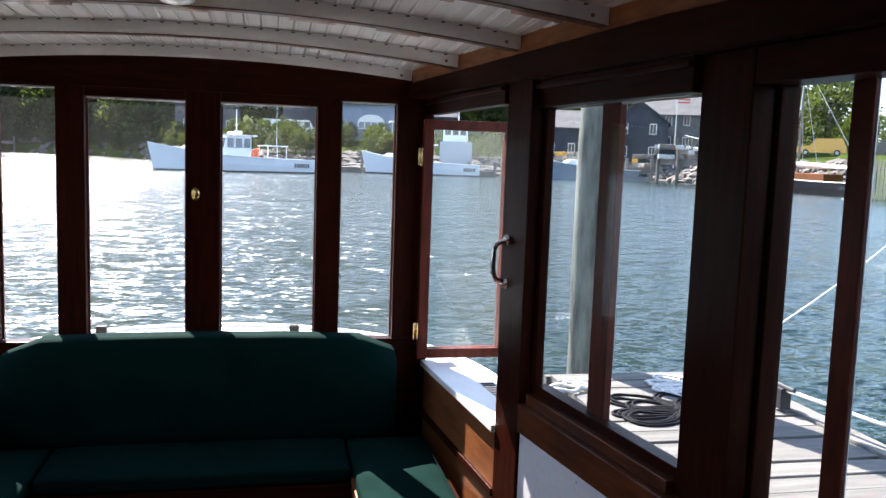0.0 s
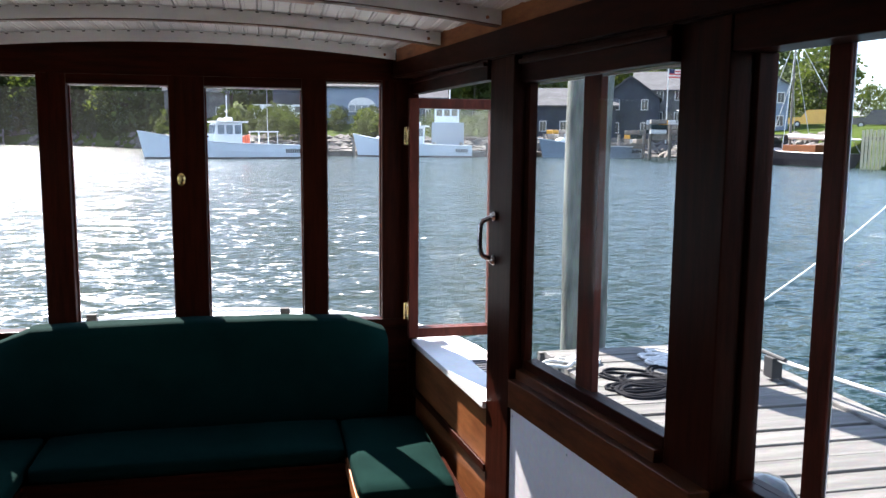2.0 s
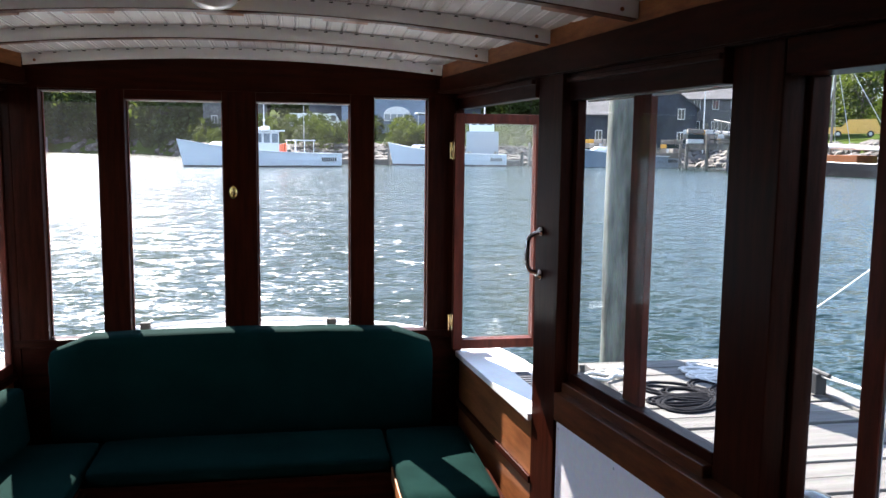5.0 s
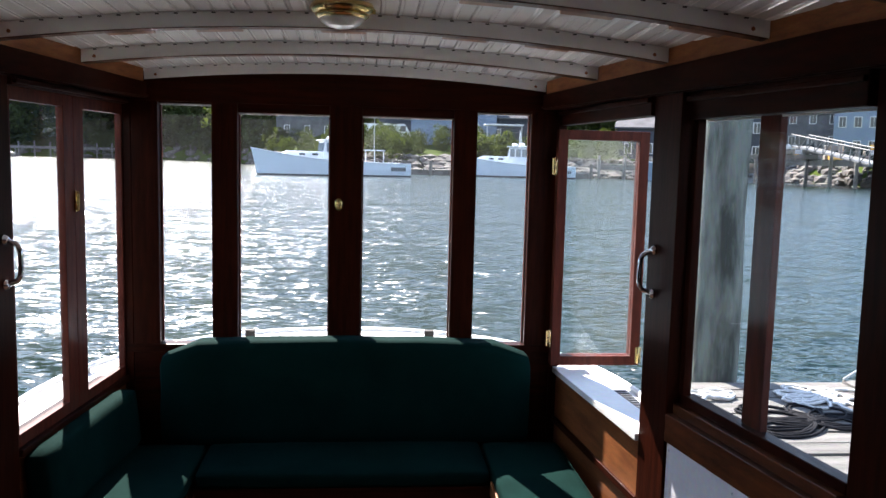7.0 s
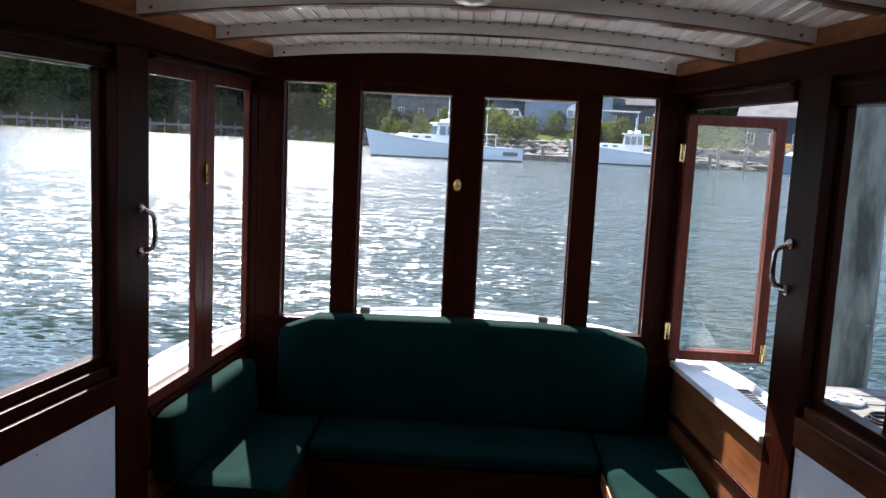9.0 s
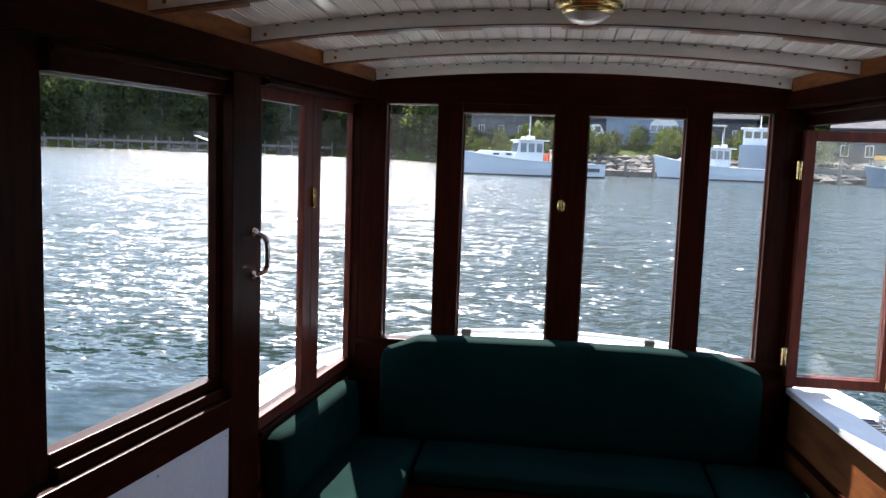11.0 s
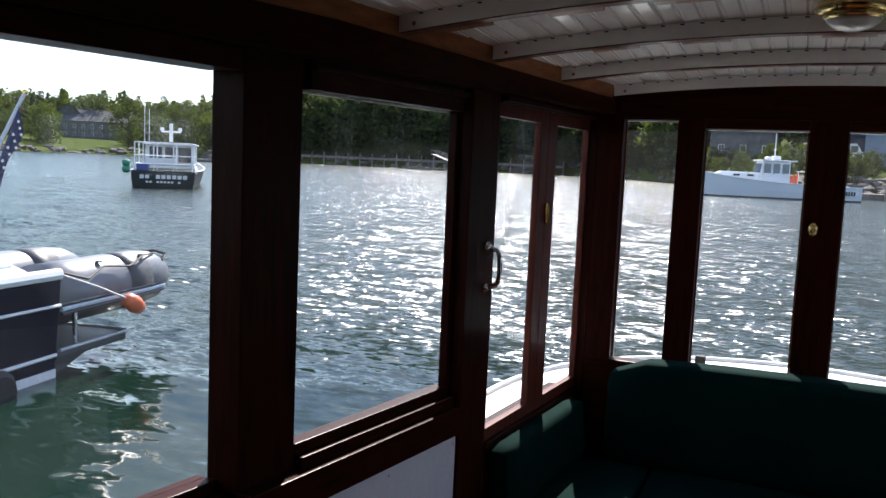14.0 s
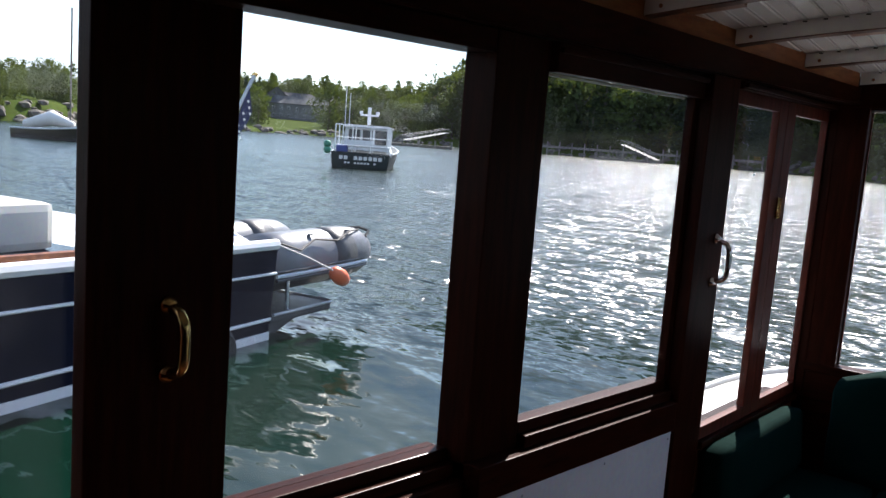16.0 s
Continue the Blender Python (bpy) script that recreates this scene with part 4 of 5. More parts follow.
lobster_boat("lobster_boat", (-9.4, 69.5), (3.5, 73.0), "white lobster boat with a wheelhouse and orange deck gear", boat_bluewhite, 3.9, 2.2, 2.2, True, window_dark)
lobster_boat("lobster_boat", (9.1, 82.5), (20.6, 80.0), "white lobster boat moored at the town float", boat_bluewhite, 3.7, 2.2, 1.6, False, hull_dark)
lobster_boat("workboat", (27.6, 80.0), (38.8, 81.2), "grey-blue open workboat with a white cuddy", hull_blue, 3.6, 1.9, 1.2, False)

lobster_boat("lobster_boat", (9.4, 9.6), (17.2, 3.4), "green hulled lobster boat lying beyond the dock", hull_green, 3.0, 1.35, 1.6, False, None)

# stern-on lobster boat lying at a mooring
o = thing("lobster_boat", "dark green lobster boat seen from astern with lettered transom", "boat", group="moored boats")
d = Vector((-27.2 + 0.2, 29.0 + 0.55, 0)).normalized()
L = place(o, (-27.0 + d.x * 11.5, 29.2 + d.y * 11.5), (-27.0, 29.2))
o.scale = (1, 0.87, 0.70)
o.rotation_euler.z -= radians(5)
rows = hull_sections(L, 3.7, 2.0, 1.15, 1.1)
make_hull(o, rows, hull_green, boat_white, None)
part("transom_face", box(-0.05, 0.0, -1.52, 1.52, 0.08, 1.06, 0.03), hull_green, o)
part("white_quarter", hexa([(0.4, -1.72, 0.95), (L * 0.8, -1.0, 1.45), (L * 0.8, -0.9, 1.45), (0.4, -1.6, 0.95), (0.4, -1.74, 1.20), (L * 0.8, -1.02, 1.85), (L * 0.8, -0.92, 1.85), (0.4, -1.62, 1.20)]), boat_white, o)
cabin_house(o, 4.2, 6.6, 1.45, 1.0, 2.85, boat_white, 2)
for yy0, yy1 in ((-1.15, -0.45), (-0.30, 0.30), (0.45, 1.15)):
    part("aft_window", box(4.13, 4.19, yy0, yy1, 1.65, 2.70, 0.02), window_dark, o)
for x in (0.3, 2.0, 3.8):
    for yy in (-1.45, -0.5, 0.5, 1.45):
        if x < 3 or abs(yy) > 1:
            part("stanchion", tube([(x, yy, 1.1), (x, yy, 2.95)], 0.035, 6), boat_white, o)
for z in (1.55, 2.1, 2.95):
    part("cross_rail", tube([(0.3, -1.45, z), (0.3, 1.45, z)], 0.035, 6), boat_white, o)
    for yy in (-1.45, 1.45):
        part("side_rail", tube([(0.3, yy, z), (3.8, yy, z)], 0.03, 6), boat_white, o)
part("trap_rack", box(0.34, 1.4, -1.4, 1.4, 1.45, 1.52), galv, o)
part("white_board", box(0.26, 0.29, -0.6, 0.9, 1.60, 1.95), boat_white, o)
part("blue_tub", box(0.1, 0.7, 0.75, 1.35, 1.10, 1.55, 0.05), blue_tub, o, "blue plastic tub")
for yy, h in ((1.35, 3.0), (1.10, 2.4)):
    part("whip_aerial", tube([(3.6, yy, 2.9), (3.6, yy, 2.9 + h)], 0.022, 5), boat_white, o)
part("mast", box(4.5, 4.62, -0.10, 0.10, 3.1, 4.4, 0.02), boat_white, o)
part("spreader", box(4.5, 4.6, -0.55, 0.55, 3.75, 3.87, 0.02), boat_white, o)
for sd in (-1, 1):
    part("speaker_horn", box(4.46, 4.66, sd * 0.5 - 0.1, sd * 0.5 + 0.1, 3.87, 4.1, 0.03), boat_white, o)
for dz in (0.0, 0.42):
    part("green_float", turned([(0.02, -0.25), (0.17, -0.18), (0.22, 0), (0.17, 0.18), (0.02, 0.25)], (0.2, 1.85, 1.15 + dz), 12), green_float, o, "green net float", smooth=True)
for i, hgt in enumerate((0.25,) * 9):
    yy = 1.15 - i * 0.27
    if i != 2:
        part("lettering", box(-0.075, -0.052, yy - 0.20, yy, 0.60, 0.60 + hgt, 0.004), trim_white, o, "white name lettering, not legible")
for i in range(10):
    yy = 0.85 - i * 0.18
    if i not in (2, 8):
        part("lettering", box(-0.075, -0.052, yy - 0.12, yy, 0.33, 0.45, 0.004), trim_white, o, "white name lettering, not legible")

# navy yacht lying alongside, with its tender and ensign
o = thing("navy_motor_yacht", "glossy navy blue motor yacht with a white deck", "boat", group="moored boats")
ST = Vector((-5.06, 3.88, 0))
BW = Vector((-3.19, -7.1, 0))
o.location = (ST.x, ST.y, SEA)
dirv = (BW - ST).normalized()
o.rotation_euler = (0, 0, math.atan2(dirv.y, dirv.x))
# local x towards the bow, y to its port side: our side is +y
TOP = 0.76
secs = []
for i in range(15):
    x = i * 0.85
    h = 0.0
    t = TOP + 0.012 * x + 0.0022 * x * x
    secs.append([(x, 0.0, -0.4), (x, 0.0 + 0.0, 0.05), (x, 0.03, t * 0.5), (x, 0.06, t), (x, -3.2, t), (x, -3.15, 0), (x, -3.1, -0.4)])
part("hull", loft(secs), navy, o)
tl = [(i * 0.85, 0.065, TOP + 0.012 * i * 0.85 + 0.0022 * (i * 0.85) ** 2) for i in range(15)]
part("white_toe_rail", tube([(x, y - 0.02, z + 0.02) for x, y, z in tl], 0.045, 8), boat_white, o, "white toe rail")
part("teak_cap", tube([(x, y - 0.06, z + 0.075) for x, y, z in tl[2:]], 0.025, 6), wood_panel, o, "varnished teak cap rail")
part("white_line", tube([(x, y - 0.006, z - 0.21) for x, y, z in tl], 0.012, 6), boat_white, o)
part("white_line", tube([(x, 0.012, 0.17) for x, y, z in tl], 0.016, 6), boat_white, o)
part("boot_top", box(0.0, 12, -0.05, 0.012, -0.02, 0.065), boat_white, o, "white boot top")
secs = []
for i in range(9):
    x = 0.05 + i * 0.18
    z = TOP + 0.03 + 0.26 * math.sin(min(1, i / 5) * math.pi / 2)
    secs.append([(x, -0.16, TOP - 0.02), (x, -0.20, z), (x, -0.42, z + 0.02), (x, -0.46, TOP - 0.02)])
part("cockpit_coaming", loft(secs), boat_white, o, "white moulded cockpit coaming")
part("deck", box(0.02, 12, -3.1, -0.02, TOP - 0.03, TOP + 0.02, 0.01), boat_white, o)
part("cockpit_liner", box(1.5, 7.5, -2.6, -0.62, TOP + 0.02, TOP + 0.34, 0.06), material("cream_cockpit_liner", (0.62, 0.60, 0.54), (0.52, 0.50, 0.45), 3, 0.5), o, "cream cockpit side")
part("cockpit_rim", box(2.1, 9, -2.55, -0.85, TOP + 0.345, TOP + 0.39, 0.015), boat_white, o, "white rim round the cockpit")
part("screen_bar", tube([(3.3, -0.80, TOP + 0.05), (2.75, -0.85, TOP + 0.36)], 0.018, 8), black_rubber, o, "dark slanting screen support")
part("swim_platform", box(-0.86, 0.0, -2.8, 0.02, 0.12, 0.20, 0.03), hypalon_dark, o, "dark swim platform")
part("platform_edge", tube([(-0.02, 0.03, 0.20), (-0.84, 0.03, 0.20), (-0.87, -0.05, 0.20), (-0.87, -2.7, 0.20)], 0.014, 8), galv, o, "pale metal edge of the swim platform")
part("platform_strut", tube([(-0.26, -0.02, 0.20), (-0.24, -0.02, 0.66)], 0.02, 8), chrome, o)
part("platform_bracket", hexa([(-0.02, -0.5, -0.06), (0.0, -0.5, -0.06), (0.0, -0.1, -0.06), (-0.02, -0.1, -0.06), (-0.60, -0.5, 0.119), (0.0, -0.5, 0.119), (0.0, -0.1, 0.119), (-0.60, -0.1, 0.119)]), hypalon_dark, o)
part("exhaust", turned([(0.16, 0.0), (0.17, 0.05), (0.13, 0.09)], (0.62, 0.01, 0.03), 20, axis="y"), black_rubber, o)
part("stern_cleat", tube([(0.30, -0.12, TOP + 0.09), (0.55, -0.12, TOP + 0.09)], 0.016, 8), chrome, o)
t = thing("inflatable_tender", "grey inflatable tender with cone-ended tubes carried astern", "dinghy")
t.location = (ST.x - 0.02, ST.y, SEA)
t.rotation_euler = (0, 0, math.atan2(-dirv.y, -dirv.x))
for y, zz in ((0.20, 0.58), (1.12, 0.55)):
    pts = [(0.05, y, zz), (0.4, y, zz), (0.8, y, zz), (1.28, y, zz), (1.46, y, zz), (1.60, y, zz), (1.69, y, zz)]
    part("side_tube", tube(pts, [0.245, 0.245, 0.245, 0.24, 0.22, 0.165, 0.10], 20), hypalon, t, smooth=True)
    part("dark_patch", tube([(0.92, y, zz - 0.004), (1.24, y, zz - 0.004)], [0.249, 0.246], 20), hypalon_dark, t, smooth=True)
    # shade under the tube, put in as a thin shell of darker colour
    belly_shade = bmesh.new()
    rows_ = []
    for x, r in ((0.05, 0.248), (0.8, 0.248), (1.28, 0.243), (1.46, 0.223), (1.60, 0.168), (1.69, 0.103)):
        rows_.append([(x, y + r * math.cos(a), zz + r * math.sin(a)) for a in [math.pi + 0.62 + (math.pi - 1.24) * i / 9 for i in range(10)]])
    part("belly_shade", loft(rows_, belly_shade, closed=False), hypalon_dark, t, "darker shell for the shade under the tube", smooth=True)
    part("pale_strip", tube([(0.05, y - 0.238, zz - 0.075), (0.8, y - 0.238, zz - 0.075), (1.22, y - 0.232, zz - 0.075), (1.46, y - 0.20, zz - 0.075)], 0.018, 6), boat_bluewhite, t)
    for dz in (-0.04, -0.11):
        part("rub_strip", tube([(0.05, y - 0.242, zz + dz), (0.8, y - 0.242, zz + dz), (1.22, y - 0.236, zz + dz), (1.46, y - 0.20, zz + dz)], 0.014, 6), hypalon_dark, t)
part("floor_panel", box(0.05, 1.1, 0.3, 1.2, 0.44, 0.50, 0.01), hypalon_dark, t)
part("grab_line", tube([(0.1, 0.02, 0.78), (0.35, -0.045, 0.70), (0.6, 0.0, 0.77), (0.9, -0.03, 0.74), (1.2, 0.03, 0.80), (1.45, 0.10, 0.79)], 0.009, 6), black_rubber, t)
part("bow_handle", tube([(1.52, 0.06, 0.72), (1.60, 0.08, 0.77), (1.62, 0.20, 0.79), (1.60, 0.32, 0.77)], 0.014, 6), black_rubber, t)
for x in (0.12, 0.62, 1.2):
    part("lashing_eye", turned([(0.03, 0), (0.026, 0.012)], (x, 0.06, 0.795), 10), hypalon_dark, t)
f = thing("orange_buoy", "small orange float hanging from the tender's line", "buoy")
f.location = (ST.x + 0.10, ST.y, SEA)
f.rotation_euler = t.rotation_euler
bm = turned([(0.02, -0.125), (0.055, -0.10), (0.074, -0.02), (0.062, 0.07), (0.025, 0.12)], (0, 0, 0), 16)
for v in bm.verts:
    v.co = Vector((0.70 - v.co.z * 0.86 + v.co.x * 0.5, -0.10 + v.co.y, 0.47 + v.co.z * 0.5 + v.co.x * 0.86))
part("float", bm, orange, f, smooth=True)
part("line", tube([(0.60, -0.10, 0.53), (0.3, -0.06, 0.66), (-0.1, 0.05, 0.82)], 0.008, 6), rope_white, f)
# ensign on a raked staff
fl = thing("ensign", "furled stars and stripes ensign on a raked staff", "flag")
part("staff", tube([(-5.6, 3.45, 0.92), (-5.6, 4.09, 2.06)], [0.018, 0.014], 8), galv, fl)
part("truck", turned([(0.01, -0.02), (0.03, 0.0), (0.01, 0.02)], (-5.6, 4.095, 2.07), 10), brass, fl, smooth=True)


def cloth(par, name, mat, a, b, drop0, drop1, seed, label):
    """A hanging strip of cloth between two points of the staff."""
    rnd = random.Random(seed)
    bm = bmesh.new()
    A, B = Vector(a), Vector(b)
    n, m = 10, 8
    ph = rnd.random() * 6
    front = []
    for off in (0.0, 0.004):
        rows = []
        for i in range(n + 1):
            u = i / n
            p = A.lerp(B, u)
            row = []
            for j in range(m + 1):
                v = drop0 + (drop1 - drop0) * j / m
                row.append(bm.verts.new(p + Vector((0.05 * math.sin(7 * v + 4 * u + ph) * v * 2 + off, 0.10 * v + 0.03 * math.sin(9 * u + ph) * v, -v * (0.9 + 0.15 * math.sin(5 * u + ph))))))
            rows.append(row)
        front.append(rows)
        for r0, r1 in zip(rows, rows[1:]):
            for j in range(m):
                bm.faces.new((r0[j], r0[j + 1], r1[j + 1], r1[j]))
    part(name, bm, mat, par, label, smooth=True)


cloth(fl, "blue_canton", flag_blue, (-5.59, 4.03, 1.96), (-5.59, 3.84, 1.50), 0.0, 0.20, 1, "blue canton with white stars")
for k in range(7):
    u0 = Vector((-5.585, 3.82, 1.56)).lerp(Vector((-5.585, 3.67, 1.28)), k / 7)
    u1 = Vector((-5.585, 3.82, 1.56)).lerp(Vector((-5.585, 3.67, 1.28)), (k + 1) / 7)
    cloth(fl, "stripe", flag_red if k % 2 else flag_white, u0, u1, -0.05, 0.13, 7, "")
for k in range(5):
    u0 = Vector((-5.58, 3.69, 1.32)).lerp(Vector((-5.58, 3.81, 1.26)), k / 5)
    u1 = Vector((-5.58, 3.69, 1.32)).lerp(Vector((-5.58, 3.81, 1.26)), (k + 1) / 5)
    cloth(fl, "stripe", flag_white if k == 2 else flag_red, u0, u1, 0.0, 0.24, 11, "")
for k in range(12):
    p = Vector((-5.575, 3.99, 1.86)).lerp(Vector((-5.575, 3.85, 1.56)), (k % 4) / 3)
    p += Vector((0.028, 0.012 * (k // 4), -0.05 * (k // 4) - 0.02))
    part("star", turned([(0.013, 0), (0.012, 0.003)], p, 5, axis="x"), flag_white, fl)


# ---- shore ----
SHORE = ((-120, 90), (-75, 108), (-62, 116), (-54, 200), (-48, 240), (-42, 250), (-36, 225), (-22, 208), (-15, 190), (-10, 168), (-6, 118), (-2, 92), (10, 88), (20, 92), (27, 96), (32, 86), (37, 70), (41, 60), (48, 56), (60, 50), (90, 50), (120, 60))


def interp(table, b):
    for (b0, r0), (b1, r1) in zip(table, table[1:]):
        if b0 <= b <= b1:
            t = (b - b0) / (b1 - b0)
            return r0 + (r1 - r0) * t
    return table[-1][1]


BANK = ((-120, 2.5), (-60, 2.5), (-50, 1.2), (-40, 1.2), (-34, 2.5), (-10, 2.5), (-4, 1.6), (30, 1.6), (40, 2.4), (120, 2.4))
RISE = ((-120, 0.10), (-60, 0.06), (-50, 0.05), (-38, 0.05), (-32, 0.12), (-10, 0.12), (-4, 0.13), (20, 0.10), (30, 0.06), (50, 0.02), (120, 0.02))


def land_z(b, d):
    """Height of the land at bearing b and d metres in from the shoreline."""
    if d < 0:
        return max(-3.0, d * 0.4)
    bank = interp(BANK, b)
    z = bank * min(1, d / 4.0)
    return z + interp(RISE, b) * max(0, min(d - 4, 120)) + 0.02 * max(0, d - 120)


def spot(b, r):
    return (r * math.sin(radians(b)), r * math.cos(radians(b)))


bm = bmesh.new()
rows = []
ds = (-12, -4, -1, 0, 1.5, 4, 9, 18, 32, 50, 75, 110, 160, 300, 700, 2200)
for i in range(161):
    b = -120 + i * 1.5
    row = []
    for d in ds:
        R = interp(SHORE, b)
        x, y = spot(b, R + d)
        z = land_z(b, d) + SEA + (0.35 * noise.noise(Vector((x * 0.13, y * 0.13, 0))) if 0 < d < 300 else 0)
        row.append(bm.verts.new((x, y, z)))
    rows.append(row)
for r0, r1 in zip(rows, rows[1:]):
    for j in range(len(ds) - 1):
        bm.faces.new((r0[j], r0[j + 1], r1[j + 1], r1[j]))
gr = part("ground", bm, grass, smooth=True)
tagged(gr, "grassy harbour shore rising behind a rocky bank", "ground", kind="structure")

# rocks along the tide line
rnd = random.Random(21)
tmp = bmesh.new()
bmesh.ops.create_icosphere(tmp, subdivisions=1, radius=1.0)
tv = [v.co.copy() for v in tmp.verts]
tf = [[v.index for v in f.verts] for f in tmp.faces]
tmp.free()
verts, faces = [], []
for i in range(1500):
    b = rnd.choice((rnd.uniform(-70, 38), rnd.uniform(-8, 38)))
    d = rnd.uniform(-0.8, 5.0)
    x, y = spot(b, interp(SHORE, b) + d)
    s = rnd.uniform(0.25, 0.9) * (1.0 if b > -10 else 1.5)
    base = len(verts)
    for v in tv:
        k = 1 + 0.5 * noise.noise(v * 1.7 + Vector((i * 3.1, 0, 0)))
        verts.append((x + v.x * s * k * 1.2, y + v.y * s * k, SEA + land_z(b, d) + v.z * s * k * 0.7))
    faces += [[base + k for k in f] for f in tf]
me = bpy.data.meshes.new("shore_rocks")
me.from_pydata(verts, [], faces)
me.materials.append(rock)
tagged(new("shore_rocks", me), "brown and grey rocks along the tide line", "rocks", kind="stuff")


# ---- trees ----
def tree_mesh(seed, kind, h):
    """Trunk with limbs, and a crown of leaf clumps with gaps."""
    rnd = random.Random(seed)
    trunk = bmesh.new()
    tube([(0, 0, -0.5), (0.1, 0, h * 0.3), (0.0, 0.15, h * 0.62), (0, 0, h * 0.9)], [h * 0.022, h * 0.018, h * 0.011, h * 0.003], 7, trunk)
    clumps = []
    if kind == "broad":
        for i in range(9):
            a = i * 2.4
            z0 = h * (0.28 + 0.05 * i)
            e = Vector((math.cos(a) * h * 0.26, math.sin(a) * h * 0.26, z0 + h * 0.2))
            tube([(0, 0, z0), tuple(e * 0.6 + Vector((0, 0, z0 * 0.35))), tuple(e)], [h * 0.009, h * 0.006, h * 0.002], 5, trunk)
        for i in range(56):
            a, u = rnd.uniform(0, 6.28), rnd.uniform(-1, 1)
            rr = (1 - u * u) ** 0.5 * rnd.uniform(0.55, 1.05)
            clumps.append((Vector((math.cos(a) * rr * h * 0.33, math.sin(a) * rr * h * 0.33, h * (0.55 + 0.43 * u))), h * rnd.uniform(0.07, 0.12), 22))
    else:
        n = 13
        for i in range(n):
            u = i / n
            z = h * (0.14 + 0.86 * u)
            rad = h * 0.19 * (1 - u) ** 0.85 + 0.1
            for j in range(max(3, int(8 * (1 - u)))):
                a = j * 6.28 / max(3, int(8 * (1 - u))) + i
                rr = rad * rnd.uniform(0.45, 1.1)
                clumps.append((Vector((math.cos(a) * rr, math.sin(a) * rr, z - rr * 0.35)), h * 0.035 + rad * 0.22, 9))
    verts, faces = [], []
    for c, r, n in clumps:
        for k in range(n):
            p = c + Vector((rnd.gauss(0, 1), rnd.gauss(0, 1), rnd.gauss(0, 0.8))) * r * 0.62
            s = h * rnd.uniform(0.018, 0.036)
            ax = Vector((rnd.gauss(0, 1), rnd.gauss(0, 1), rnd.gauss(0, 1))).normalized()
            bx = ax.orthogonal().normalized()
            base = len(verts)
            verts += [tuple(p + ax * s), tuple(p + bx * s * 0.7), tuple(p - ax * s), tuple(p - bx * s * 0.7 + Vector((0, 0, -s * 0.3)))]
            faces.append((base, base + 1, base + 2, base + 3))
    crown = bpy.data.meshes.new("crown")
    crown.from_pydata(verts, [], faces)
    crown.materials.append(leaf if kind == "broad" else leaf_dark)
    tm = bpy.data.meshes.new("trunk")
    bmesh.ops.recalc_face_normals(trunk, faces=trunk.faces)
    trunk.to_mesh(tm)
    trunk.free()
    tm.materials.append(bark)
    return tm, crown


KINDS = {"broad": [tree_mesh(40 + i, "broad", 10) for i in range(5)], "conifer": [tree_mesh(80 + i, "conifer", 12) for i in range(4)]}
rnd = random.Random(5)


def plant(b, d, kind, s):
    x, y = spot(b, interp(SHORE, b) + d)
    tm, cm = rnd.choice(KINDS[kind])
    o = thing("tree", "leafy green broadleaved tree on the shore" if kind == "broad" else "dark pointed conifer on the shore", "tree", group="shore trees", at=(x, y, SEA + land_z(b, d) - 0.3))
    o.scale = (s * rnd.uniform(0.9, 1.25), s * rnd.uniform(0.9, 1.25), s * rnd.uniform(0.85, 1.15))
    o.rotation_euler = (0, 0, rnd.uniform(0, 6.28))
    new("trunk", tm).parent = o
    new("crown", cm).parent = o


def woods(label, trees):
    """Far woods as one mesh of leaf clumps with trunks left to the undergrowth."""
    vs, fs, n = [], [], 0
    for b, d, kind, s in trees:
        x, y = spot(b, interp(SHORE, b) + d)
        me = rnd.choice(KINDS[kind])[1]
        co = np.empty(len(me.vertices) * 3)
        me.vertices.foreach_get("co", co)
        co = co.reshape(-1, 3)
        a = rnd.uniform(0, 6.28)
        c, q = math.cos(a), math.sin(a)
        k = s * rnd.uniform(0.9, 1.2)
        out = np.column_stack((x + k * (c * co[:, 0] - q * co[:, 1]), y + k * (q * co[:, 0] + c * co[:, 1]), SEA + land_z(b, d) - 0.8 * s + s * co[:, 2]))
        vs.append(out)
        fs.append(np.arange(len(co)).reshape(-1, 4) + n)
        n += len(co)
    me = bpy.data.meshes.new("far_woods")
    me.from_pydata(np.vstack(vs).tolist(), [], np.vstack(fs).tolist())
    me.materials.append(leaf)
    return tagged(new("far_woods", me), label, "woods", kind="stuff")


U = rnd.uniform
# wooded point towards the sun: dense, tall, down to the water
for i in range(80):
    b = U(-38, -7.5)
    plant(b, rnd.choice((U(3, 10), U(8, 30))), "broad" if rnd.random() < 0.6 else "conifer", U(1.2, 2.0) * min(1, 0.5 + (b + 38) * 0.14))
woods("dense dark woods on the point", [(b, U(5, 70), "broad" if rnd.random() < 0.65 else "conifer", U(1.5, 2.3) * min(1, 0.5 + (b + 39) * 0.12)) for b in (U(-39, -7) for i in range(170))])
woods("low bushes on the wooded bank", [(U(-39, -8), U(1.5, 6), "broad", U(0.3, 0.6)) for i in range(150)])
# behind the white boat and the town
for i in range(46):
    plant(U(-8, 18), rnd.choice((U(34, 48), U(50, 80))), "broad", U(0.9, 1.5))
woods("green hillside woods behind the town", [(U(-8, 36), U(60, 120), "broad", U(1.0, 1.6)) for i in range(130)] + [(U(34, 54), U(70, 110), "broad", U(0.4, 0.6)) for i in range(40)])
woods("bushes on the bank above the floats", [(U(-7, 18), U(3, 18), "broad", U(0.14, 0.34)) for i in range(130)])
for i in range(24):
    plant(U(18, 37), U(45, 70), "broad", U(0.9, 1.3))
for i in range(22):
    plant(U(34, 52), U(42, 80), "broad" if rnd.random() < 0.8 else "conifer", U(0.34, 0.52))
